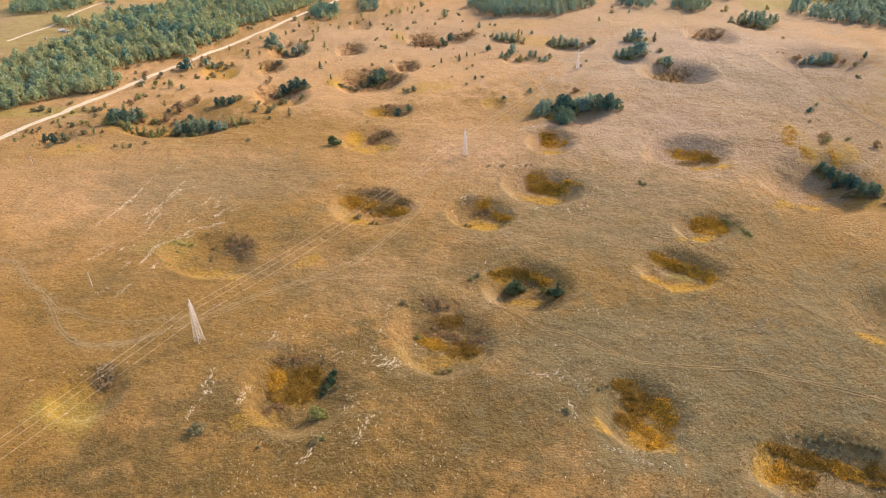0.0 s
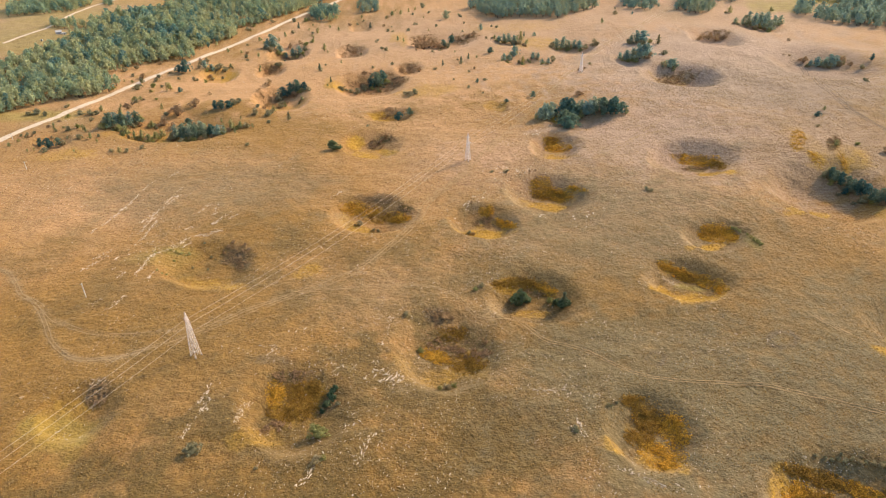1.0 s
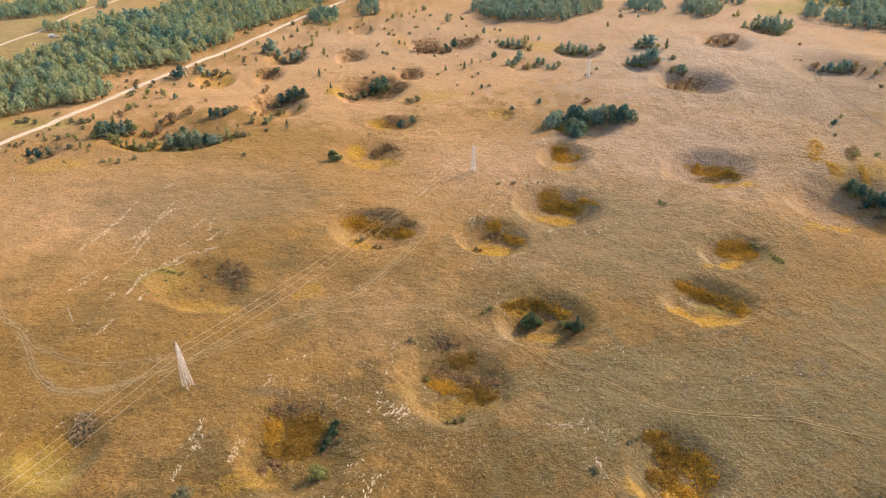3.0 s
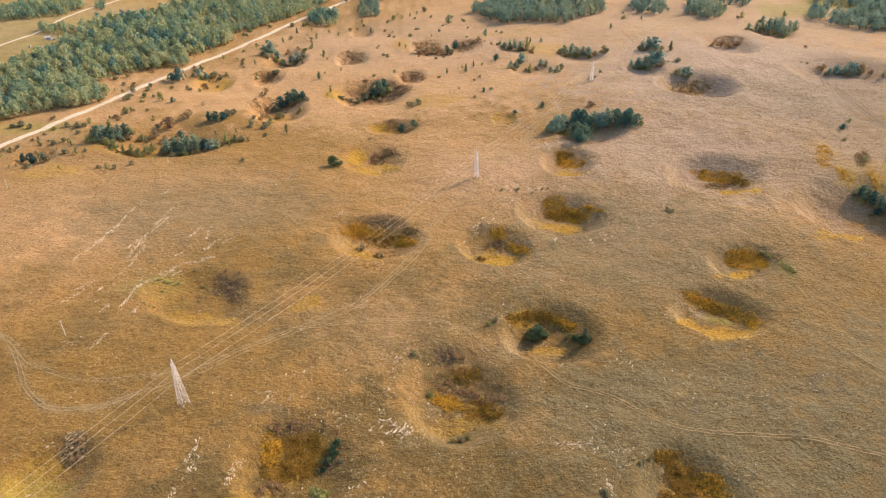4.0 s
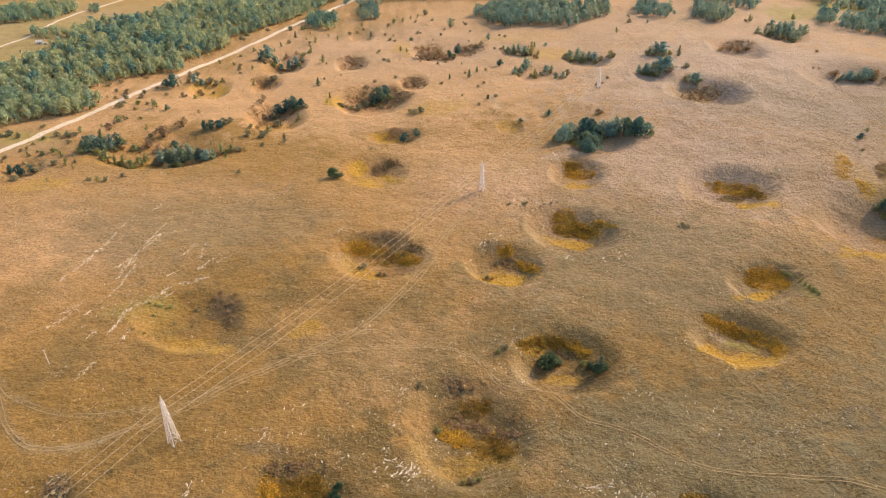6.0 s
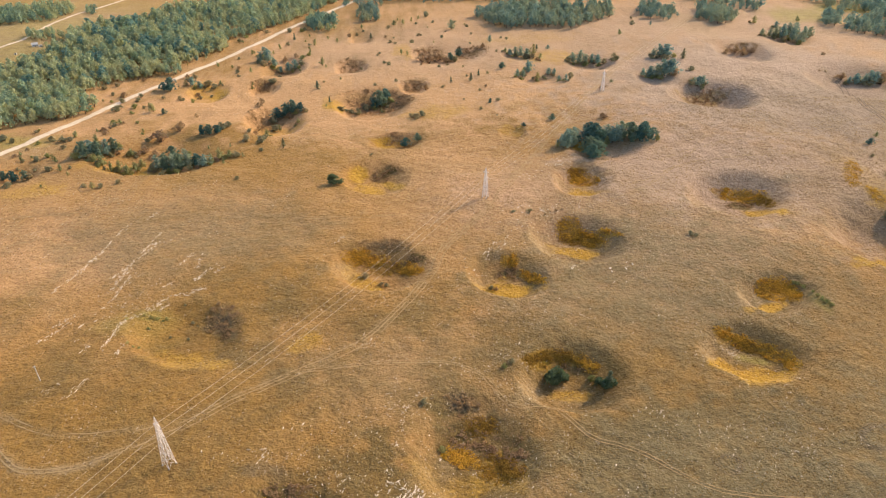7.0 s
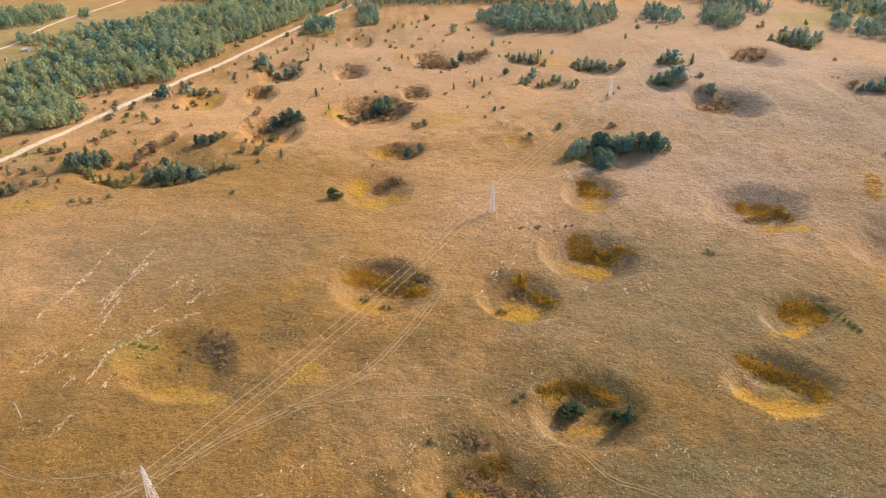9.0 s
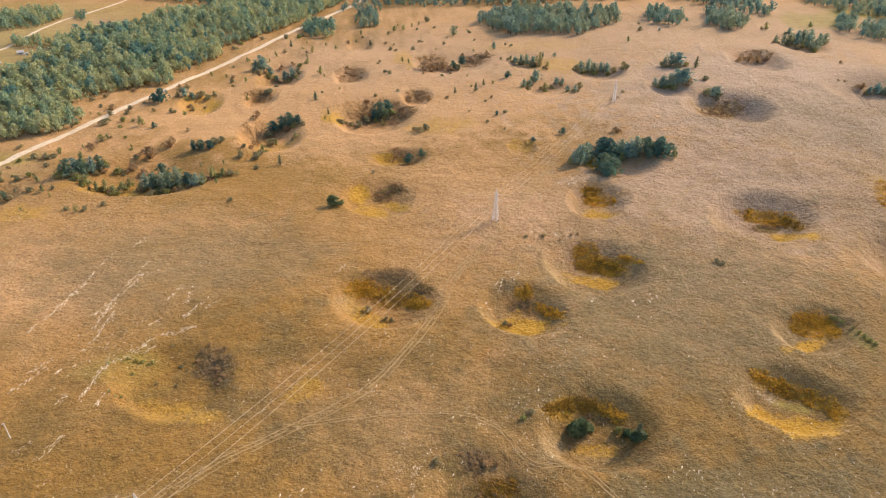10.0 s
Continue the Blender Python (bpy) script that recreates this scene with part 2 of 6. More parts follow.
patch(114.8, 380.2, 7.8, 2.6, -44, 0, 0.55)
patch(98.4, 382.7, 11.3, 4.0, -16, 0, 0.55)
patch(119.1, 449.9, 11.4, 7.2, -46, 0, 0.55)
patch(116.9, 456.8, 7.4, 4.1, 9, 0, 0.55)
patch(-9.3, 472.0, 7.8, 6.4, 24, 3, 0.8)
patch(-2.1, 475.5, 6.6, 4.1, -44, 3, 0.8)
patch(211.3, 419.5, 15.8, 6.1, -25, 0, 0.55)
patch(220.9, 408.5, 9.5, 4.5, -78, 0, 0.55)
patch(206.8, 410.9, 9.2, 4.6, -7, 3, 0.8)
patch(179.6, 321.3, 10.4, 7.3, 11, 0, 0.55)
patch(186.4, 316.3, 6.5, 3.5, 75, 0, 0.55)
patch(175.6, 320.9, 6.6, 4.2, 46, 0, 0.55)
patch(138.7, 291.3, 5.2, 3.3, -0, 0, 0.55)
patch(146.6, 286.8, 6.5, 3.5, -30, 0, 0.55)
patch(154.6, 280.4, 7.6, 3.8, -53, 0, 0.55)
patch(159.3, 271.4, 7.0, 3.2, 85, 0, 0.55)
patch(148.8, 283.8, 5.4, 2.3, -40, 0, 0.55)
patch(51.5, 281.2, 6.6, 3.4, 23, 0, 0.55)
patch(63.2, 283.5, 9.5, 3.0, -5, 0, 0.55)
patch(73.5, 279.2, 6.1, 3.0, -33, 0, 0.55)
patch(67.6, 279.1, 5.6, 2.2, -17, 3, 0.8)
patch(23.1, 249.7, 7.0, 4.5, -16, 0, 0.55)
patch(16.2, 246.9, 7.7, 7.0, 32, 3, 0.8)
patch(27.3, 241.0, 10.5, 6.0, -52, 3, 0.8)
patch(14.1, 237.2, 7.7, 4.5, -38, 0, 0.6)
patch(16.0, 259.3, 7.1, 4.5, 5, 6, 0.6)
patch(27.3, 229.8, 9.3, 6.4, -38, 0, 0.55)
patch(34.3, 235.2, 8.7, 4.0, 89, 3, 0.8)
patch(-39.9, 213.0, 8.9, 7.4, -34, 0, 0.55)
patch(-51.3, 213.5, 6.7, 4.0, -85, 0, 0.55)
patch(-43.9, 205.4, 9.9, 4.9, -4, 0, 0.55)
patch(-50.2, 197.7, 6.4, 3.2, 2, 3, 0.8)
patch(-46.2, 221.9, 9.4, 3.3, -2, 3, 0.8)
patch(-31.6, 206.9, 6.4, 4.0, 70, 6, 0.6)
patch(92.3, 190.7, 7.5, 6.0, 77, 0, 0.55)
patch(99.6, 183.5, 8.2, 5.3, 89, 0, 0.55)
patch(91.1, 172.4, 8.5, 6.8, -37, 0, 0.55)
patch(87.8, 197.6, 4.5, 2.7, 11, 0, 0.55)
patch(85.7, 181.7, 5.5, 5.2, -12, 0, 0.55)
patch(135.1, 159.3, 7.1, 2.4, -15, 0, 0.55)
patch(145.7, 156.2, 9.4, 3.1, -20, 0, 0.55)
patch(155.1, 150.4, 6.7, 3.2, -43, 0, 0.55)
patch(130.8, 152.5, 7.2, 3.7, 30, 0, 0.55)
patch(138.5, 150.2, 6.0, 4.3, 5, 0, 0.55)
patch(162.9, 147.5, 5.6, 3.9, 48, 0, 0.55)
patch(282.4, 421.2, 18.4, 5.0, 59, 0, 0.4)
patch(282.5, 399.0, 9.2, 3.6, -87, 0, 0.4)
patch(304.0, 413.7, 12.9, 4.6, 53, 3, 0.8)
patch(-81.8, 316.0, 12.3, 7.7, -56, 6, 0.6)
patch(-79.3, 308.3, 8.5, 4.7, -41, 3, 0.8)
patch(203.9, 211.7, 7.7, 3.8, -59, 0, 1)
# pale cover here paints a sunlit slope
patch(212.1, 225.6, 13.1, 6.4, 37, 2, 0.5)
patch(-126.6, 198.2, 19.0, 12.5, -43, 1, 0.42)
patch(-126.6, 198.2, 17.3, 11.2, -43, 0, 0.42)
patch(-119.8, 195.3, 10.6, 5.2, -50, 1, 0.5)
patch(150, 180, 110, 80, 0, 7, 1.0)
patch(215, 235, 75, 50, 0, 7, 0.8)
# broad grey wash darkens the right-hand slope, partly in place of its shading
patch(320, 520, 140, 110, 0, 6, 0.28)
patch(62, 216, 110, 46, 0, 3, 0.75)


# ---- materials ----
class Nodes:
    """A small builder for one node material."""

    def __init__(self, name, rough=0.9):
        self.mat = bpy.data.materials.new(name)
        self.mat.use_nodes = True
        self.tree = self.mat.node_tree
        self.bsdf = self.tree.nodes["Principled BSDF"]
        self.bsdf.inputs["Roughness"].default_value = rough
        self.bsdf.inputs["Specular IOR Level"].default_value = 0.2

    def put(self, kind, **values):
        node = self.tree.nodes.new(kind)
        for key, value in values.items():
            node.inputs[key.replace("_", " ")].default_value = value
        return node

    def link(self, a, b):
        self.tree.links.new(a, b)

    def place(self):
        return self.put("ShaderNodeNewGeometry").outputs["Position"]

    def noise(self, scale, detail=3.0, rough=0.55, where=None):
        node = self.put("ShaderNodeTexNoise", Scale=scale, Detail=detail, Roughness=rough)
        self.link(where or self.place(), node.inputs["Vector"])
        return node.outputs["Fac"]

    def ramp(self, value, stops):
        node = self.put("ShaderNodeValToRGB")
        ramp = node.color_ramp
        while len(ramp.elements) < len(stops):
            ramp.elements.new(0.5)
        for spot, (at, colour) in zip(ramp.elements, stops):
            spot.position, spot.color = at, (*colour, 1) if len(colour) == 3 else colour
        self.link(value, node.inputs[0])
        return node.outputs[0]

    def span(self, value, a, b, c=0.0, d=1.0):
        node = self.put("ShaderNodeMapRange", From_Min=a, From_Max=b, To_Min=c, To_Max=d)
        self.link(value, node.inputs["Value"])
        return node.outputs[0]

    def math(self, op, a, b):
        node = self.tree.nodes.new("ShaderNodeMath")
        node.operation = op
        for slot, v in zip(node.inputs, (a, b)):
            if isinstance(v, (int, float)):
                slot.default_value = v
            else:
                self.link(v, slot)
        return node.outputs[0]

    def mix(self, factor, a, b, blend="MIX"):
        node = self.tree.nodes.new("ShaderNodeMix")
        node.data_type, node.blend_type = "RGBA", blend
        for slot, v in zip((node.inputs[0], node.inputs[6], node.inputs[7]), (factor, a, b)):
            if isinstance(v, (int, float)):
                slot.default_value = v
            elif isinstance(v, tuple):
                slot.default_value = (*v, 1)
            else:
                self.link(v, slot)
        return node.outputs[2]

    def bump(self, height, strength, distance):
        node = self.put("ShaderNodeBump", Strength=strength, Distance=distance)
        self.link(height, node.inputs["Height"])
        self.link(node.outputs[0], self.bsdf.inputs["Normal"])

    def colour(self, value):
        if isinstance(value, tuple):
            self.bsdf.inputs["Base Color"].default_value = (*value, 1)
        else:
            self.link(value, self.bsdf.inputs["Base Color"])
        return self


def ground_material():
    n = Nodes("dry_grassland", 0.95)
    cover = n.put("ShaderNodeAttribute")
    cover.attribute_name = "cover"
    parts = n.put("ShaderNodeSeparateColor")
    n.link(cover.outputs["Color"], parts.inputs[0])
    ochre, meadow, bare_or_lit = parts.outputs[0], parts.outputs[1], parts.outputs[2]
    sward = n.put("ShaderNodeAttribute")
    sward.attribute_name = "sward"
    kinds = n.put("ShaderNodeSeparateColor")
    n.link(sward.outputs["Color"], kinds.inputs[0])
    fine, mid = n.noise(0.62, 5, 0.72), n.noise(0.14, 4, 0.6)
    broad, wide = n.noise(0.03, 3, 0.55), n.noise(0.0065, 2, 0.5)
    dry = n.ramp(fine, [(0.25, (0.150, 0.073, 0.013)), (0.5, (0.259, 0.131, 0.023)), (0.75, (0.358, 0.201, 0.044))])
    # russet is lightened for haze over the far ground
    russet = n.ramp(fine, [(0.25, (0.30, 0.16, 0.072)), (0.5, (0.48, 0.263, 0.112)), (0.75, (0.60, 0.365, 0.172))])
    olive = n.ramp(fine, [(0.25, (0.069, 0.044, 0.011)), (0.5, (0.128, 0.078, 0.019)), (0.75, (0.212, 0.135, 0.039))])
    base = n.mix(n.span(n.math("ADD", wide, n.math("MULTIPLY", kinds.outputs[1], 0.4)), 0.44, 0.75), dry, russet)
    # paler and bluer than the grass itself, with haze put into the colour
    hazy_straw = n.ramp(fine, [(0.25, (0.225, 0.155, 0.104)), (0.5, (0.362, 0.281, 0.228)), (0.75, (0.46, 0.372, 0.31))])
    base = n.mix(n.span(kinds.outputs[2], 0.05, 1.0), base, hazy_straw)
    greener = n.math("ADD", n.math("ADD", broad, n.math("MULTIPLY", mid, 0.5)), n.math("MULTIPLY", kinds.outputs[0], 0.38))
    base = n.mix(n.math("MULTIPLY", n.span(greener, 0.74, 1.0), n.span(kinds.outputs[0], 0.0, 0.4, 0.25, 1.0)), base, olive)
    stony_shade = n.put("ShaderNodeAttribute")
    stony_shade.attribute_name = "stony_shade"
    split = n.put("ShaderNodeSeparateColor")
    n.link(stony_shade.outputs["Color"], split.inputs[0])
    dun = n.ramp(fine, [(0.25, (0.085, 0.065, 0.031)), (0.5, (0.150, 0.117, 0.056)), (0.75, (0.230, 0.182, 0.091))])
    base = n.mix(n.math("MULTIPLY", n.span(split.outputs[1], 0.0, 0.9), n.span(mid, 0.3, 0.6, 0.55, 1.0)), base, dun)
    # broad drifts of tawny and of greener grass
    near_turf = n.math("SUBTRACT", 1.0, n.math("MAXIMUM", n.math("MULTIPLY", split.outputs[1], 0.85), n.math("MAXIMUM", kinds.outputs[1], kinds.outputs[2])))
    tawny = n.math("MULTIPLY", n.span(n.noise(0.042, 4, 0.62), 0.5, 0.66), n.span(near_turf, 0.0, 1.0, 0.12, 0.28))
    base = n.mix(tawny, base, n.ramp(fine, [(0.25, (0.146, 0.064, 0.009)), (0.5, (0.259, 0.128, 0.020)), (0.75, (0.365, 0.201, 0.044))]))
    sage = n.math("MULTIPLY", n.span(n.noise(0.025, 4, 0.62), 0.5, 0.64), n.span(near_turf, 0.0, 1.0, 0.08, 0.24))
    base = n.mix(sage, base, n.ramp(fine, [(0.25, (0.062, 0.044, 0.012)), (0.5, (0.120, 0.086, 0.022)), (0.75, (0.197, 0.142, 0.044))]))
    patchy = n.math("MULTIPLY", n.math("MULTIPLY", n.span(mid, 0.32, 0.6, 0.6, 1.15), n.span(fine, 0.36, 0.64, 0.62, 1.3)), ochre)
    gold = n.ramp(fine, [(0.28, (0.265, 0.135, 0.01)), (0.5, (0.42, 0.228, 0.018)), (0.72, (0.52, 0.312, 0.04))])
    base = n.mix(n.span(patchy, 0.08, 0.85), base, gold)
    green = n.ramp(n.noise(0.12, 4, 0.6), [(0.35, (0.19, 0.156, 0.026)), (0.65, (0.35, 0.28, 0.066))])
    base = n.mix(n.span(meadow, 0.1, 0.8), base, green)
    # pale tone for open soil, worn turf and painted sunlit walls
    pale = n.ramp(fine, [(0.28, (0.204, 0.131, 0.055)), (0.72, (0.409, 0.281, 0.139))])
    base = n.mix(n.math("MULTIPLY", n.span(n.math("MULTIPLY", bare_or_lit, n.span(mid, 0.3, 0.65, 0.5, 1.2)), 0.1, 1.0), 0.8), base, pale)
    # grey for turf with stones and for shade painted on far banks
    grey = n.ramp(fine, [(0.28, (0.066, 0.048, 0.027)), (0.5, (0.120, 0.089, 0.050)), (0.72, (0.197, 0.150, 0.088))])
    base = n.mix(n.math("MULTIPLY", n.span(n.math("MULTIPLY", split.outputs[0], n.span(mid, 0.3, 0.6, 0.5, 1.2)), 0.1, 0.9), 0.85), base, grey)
    flecks = n.span(n.noise(1.7, 2, 0.6), 0.66, 0.72)
    base = n.mix(n.math("MULTIPLY", flecks, 0.5), base, (0.62, 0.48, 0.32))
    clumps = n.span(n.noise(0.7, 4, 0.65), 0.52, 0.64)
    base = n.mix(n.math("MULTIPLY", clumps, 0.06), base, (0.075, 0.05, 0.017))
    n.colour(base)
    n.bsdf.inputs["Sheen Weight"].default_value = 0.2
    n.bsdf.inputs["Sheen Roughness"].default_value = 0.6
    n.bsdf.inputs["Sheen Tint"].default_value = (1.0, 0.72, 0.4, 1)
    tussocks, hummocks = n.noise(1.5, 2.0, 0.6), n.noise(0.5, 1.0, 0.5)
    relief = n.math("ADD", n.math("MULTIPLY", tussocks, 0.4), n.math("ADD", n.math("MULTIPLY", hummocks, 0.42), n.math("MULTIPLY", mid, 1.1)))
    n.bump(relief, 1.0, 1.25)
    return n.mat


def plain_noise_material(name, dark, light, scale, rough=0.9, bump=0.4, depth=0.05, island=0.0, objects=0.0):
    """A surface between two colours by noise, with variation from piece to piece and from object to object."""
    n = Nodes(name, rough)
    value = n.noise(scale, 4, 0.6)
    if island:
        value = n.math("ADD", n.math("MULTIPLY", value, 1 - island), n.math("MULTIPLY", n.put("ShaderNodeNewGeometry").outputs["Random Per Island"], island))
    if objects:
        value = n.math("ADD", n.math("MULTIPLY", value, 1 - objects), n.math("MULTIPLY", n.put("ShaderNodeObjectInfo").outputs["Random"], objects))
    n.colour(n.ramp(value, [(0.22, dark), (0.78, light)]))
    if bump:
        n.bump(n.noise(scale * 3, 4, 0.6), bump, depth)
    return n.mat


def translucent(n, colour, share):
    """Lets some light through, as leaves and dry fronds do."""
    n.colour(colour)
    thin, both = n.put("ShaderNodeBsdfTranslucent"), n.put("ShaderNodeMixShader", Fac=share)
    if isinstance(colour, tuple):
        thin.inputs[0].default_value = (*colour, 1)
    else:
        n.link(colour, thin.inputs[0])
    n.link(n.bsdf.outputs[0], both.inputs[1])
    n.link(thin.outputs[0], both.inputs[2])
    n.link(both.outputs[0], n.tree.nodes["Material Output"].inputs[0])


def leaf_material(name, dark, light, autumn):
    n = Nodes(name, 0.75)
    tone = n.put("ShaderNodeAttribute")
    tone.attribute_name = "tone"
    leaf = n.put("ShaderNodeNewGeometry").outputs["Random Per Island"]
    tree = n.math("FRACT", n.math("ADD", tone.outputs["Fac"], n.put("ShaderNodeObjectInfo").outputs["Random"]), 0.0)
    mixed = n.ramp(n.math("ADD", n.math("MULTIPLY", leaf, 0.5), n.math("MULTIPLY", tree, 0.5)), [(0.1, dark), (0.9, light)])
    translucent(n, n.mix(n.math("MULTIPLY", n.span(tree, 0.55, 1.0), 0.6), mixed, autumn), 0.5)
    return n.mat


def frond_material(name, dark, light, share=0.4):
    n = Nodes(name, 0.9)
    value = n.math("ADD", n.math("MULTIPLY", n.noise(0.25, 4, 0.6), 0.5), n.math("MULTIPLY", n.put("ShaderNodeNewGeometry").outputs["Random Per Island"], 0.5))
    translucent(n, n.ramp(value, [(0.28, dark), (0.72, light)]), share)
    return n.mat


GROUND = ground_material()
LEAF = {
    "round": leaf_material("dark_leaves", (0.055, 0.145, 0.14), (0.215, 0.30, 0.20), (0.23, 0.265, 0.16)),
    # far trees: distance haze painted in as lighter, bluer leaves
    "pale": leaf_material("hazy_leaves", (0.19, 0.31, 0.29), (0.42, 0.475, 0.31), (0.46, 0.43, 0.25)),
    "light": leaf_material("light_leaves", (0.29, 0.30, 0.135), (0.52, 0.49, 0.22), (0.56, 0.44, 0.19)),
    "shrub": leaf_material("shrub_leaves", (0.24, 0.235, 0.145), (0.43, 0.385, 0.21), (0.46, 0.34, 0.18)),
    "bush": leaf_material("bush_leaves", (0.26, 0.27, 0.10), (0.47, 0.44, 0.17), (0.53, 0.40, 0.15)),
    "dark": leaf_material("dark_bush_leaves", (0.035, 0.085, 0.06), (0.15, 0.215, 0.10), (0.17, 0.18, 0.08)),
    "grey": leaf_material("dead_brush", (0.32, 0.215, 0.125), (0.55, 0.385, 0.22), (0.54, 0.37, 0.18)),
    "conifer": leaf_material("juniper_needles", (0.14, 0.18, 0.125), (0.28, 0.295, 0.165), (0.33, 0.26, 0.15)),
    # forest leaves below are lifted and blued for haze too
    "forest": leaf_material("forest_leaves", (0.12, 0.26, 0.26), (0.53, 0.585, 0.315), (0.62, 0.54, 0.28)),
}
BARK = plain_noise_material("bark", (0.06, 0.045, 0.032), (0.16, 0.125, 0.09), 3.0)
STONE = plain_noise_material("limestone", (0.54, 0.42, 0.30), (0.84, 0.70, 0.52), 1.2, island=0.5)
FERN = frond_material("rust_bracken", (0.385, 0.217, 0.026), (0.95, 0.595, 0.085), 0.5)
FERN_BROWN = frond_material("brown_bracken", (0.18, 0.103, 0.02), (0.58, 0.345, 0.06), 0.5)
FERN_DARK = frond_material("brown_scrub", (0.28, 0.18, 0.10), (0.60, 0.39, 0.20), 0.5)
FERN_GREY = frond_material("grey_brush", (0.31, 0.20, 0.10), (0.58, 0.39, 0.19))
TUFT = frond_material("grass_tufts", (0.17, 0.105, 0.03), (0.48, 0.30, 0.10), 0.3)
GRAVEL = plain_noise_material("road_gravel", (0.54, 0.41, 0.28), (0.82, 0.67, 0.48), 0.35)
WORN = plain_noise_material("worn_turf", (0.27, 0.175, 0.075), (0.50, 0.34, 0.165), 0.3)
RUT = plain_noise_material("rutted_soil", (0.13, 0.095, 0.065), (0.25, 0.185, 0.12), 0.3)
DUST = plain_noise_material("trodden_soil", (0.30, 0.20, 0.088), (0.48, 0.325, 0.155), 0.3)
STEEL = plain_noise_material("pale_painted_steel", (0.84, 0.72, 0.64), (0.94, 0.85, 0.77), 2.0, 0.5, 0.1, 0.01)
CABLE = plain_noise_material("aluminium_cable", (0.58, 0.46, 0.32), (0.72, 0.58, 0.42), 1.0, 0.45, 0.0)
GLASS = plain_noise_material("porcelain", (0.28, 0.20, 0.15), (0.40, 0.31, 0.25), 2.0, 0.25, 0.0)
CONCRETE = plain_noise_material("concrete", (0.26, 0.22, 0.17), (0.42, 0.36, 0.29), 2.0)
POLE_WOOD = plain_noise_material("weathered_pole_wood", (0.55, 0.50, 0.43), (0.78, 0.73, 0.65), 3.0)
PLASTER = plain_noise_material("white_plaster", (0.68, 0.66, 0.62), (0.84, 0.82, 0.78), 1.0, bump=0.1)
TILE = plain_noise_material("grey_roofing", (0.42, 0.40, 0.38), (0.60, 0.58, 0.55), 1.5)
DARK = plain_noise_material("dark_opening", (0.03, 0.03, 0.03), (0.06, 0.055, 0.05), 1.0, 0.4)


def mesh_from(name, verts, faces, material, smooth=False):
    """A mesh from arrays: vertices, and faces of one size."""
    verts, faces = np.asarray(verts, np.float32), np.asarray(faces, np.int32)
    me = bpy.data.meshes.new(name)
    k = faces.shape[1]
    me.vertices.add(len(verts))
    me.vertices.foreach_set("co", verts.ravel())
    me.loops.add(faces.size)
    me.loops.foreach_set("vertex_index", faces.ravel())
    me.polygons.add(len(faces))
    me.polygons.foreach_set("loop_start", np.arange(0, faces.size, k, dtype=np.int32))
    me.polygons.foreach_set("use_smooth", np.full(len(faces), smooth))
    me.update(calc_edges=True)
    me.materials.append(material)
    return me


def part(name, data, parent, label=""):
    ob = new(name, data)
    ob.parent = parent
    if label:
        ob["label"] = label
    return ob


def part_bm(name, bm, material, parent, label=""):
    me = bpy.data.meshes.new(name)
    bm.to_mesh(me)
    bm.free()
    me.materials.append(material)
    return part(name, me, parent, label)


# ---- ground ----
def smooth_line(points, step):
    """Points every step along a smooth curve through the given ones."""
    p = [Vector(q) for q in points]
    p = [2 * p[0] - p[1], *p, 2 * p[-1] - p[-2]]
    out = []
    for a, b, c, d in zip(p, p[1:], p[2:], p[3:]):
        n = max(2, int((c - b).length / step))
        for k in range(n):
            t = k / n
            out.append(0.5 * (2 * b + (c - a) * t + (2 * a - 5 * b + 4 * c - d) * t * t + (3 * b - a - 3 * c + d) * t**3))
    return np.array([*[tuple(q) for q in out], tuple(p[-2])])


def stretched(lo, hi, step, far_lo, far_hi):
    """Even steps from lo to hi, then growing ones out to far_lo and far_hi."""
    mid = list(np.arange(lo, hi + step, step))
    d = step
    while mid[-1] < far_hi:
        d *= 1.07
        mid.append(mid[-1] + d)
    d = step
    while mid[0] > far_lo:
        d *= 1.07
        mid.insert(0, mid[0] - d)
    return np.array(mid)


xs, ys = stretched(-230, 330, 1.3, -4200, 4200), stretched(125, 520, 1.3, -4200, 4600)
# the rows widen with distance, so the steps stay fine where the camera is near
gx, gy = np.meshgrid(xs, ys)
gz = ground_z(gx, gy)
cover = np.zeros((*gx.shape, 4), np.float32)
cover[..., 3] = 1
sward, stony_shade = cover.copy(), cover.copy()
for cx, cy, a, b, turn, kind, strength in PATCHES:
    near = (np.abs(gx - cx) < 1.7 * max(a, b)) & (np.abs(gy - cy) < 1.7 * max(a, b))
    px, py = gx[near], gy[near]
    r = oval(px, py, cx, cy, a, b, turn) * (1 + (1.1 if kind == 0 else 1.0) * fbm(px, py, 7, 3, 90 + int(abs(cx)) % 50))
    sheet = (cover, sward, stony_shade)[kind // 3][..., kind % 3]
    sheet[near] = np.maximum(sheet[near], strength * (1 - ease(r, *((0.5, 1.15) if kind == 0 else (0.4, 1.25)))))
# turf trodden thin along the ways that wheels take
LOOP = [(-218.3, 312.3), (-199.8, 308.6), (-190.6, 304.9), (-182.4, 294.4), (-176, 285.3), (-166.3, 276.7), (-157.3, 263.8), (-149.2, 250.3), (-140.6, 241), (-133.3, 236.3), (-123.7, 235.3), (-112.7, 237.3), (-100.1, 243.3)]
SHORT_CUT = [(-176, 285.3), (-164.2, 276.4), (-153.9, 265), (-140.5, 256.7), (-129.1, 251.9), (-117.6, 250), (-106, 250.5), (-94, 253)]
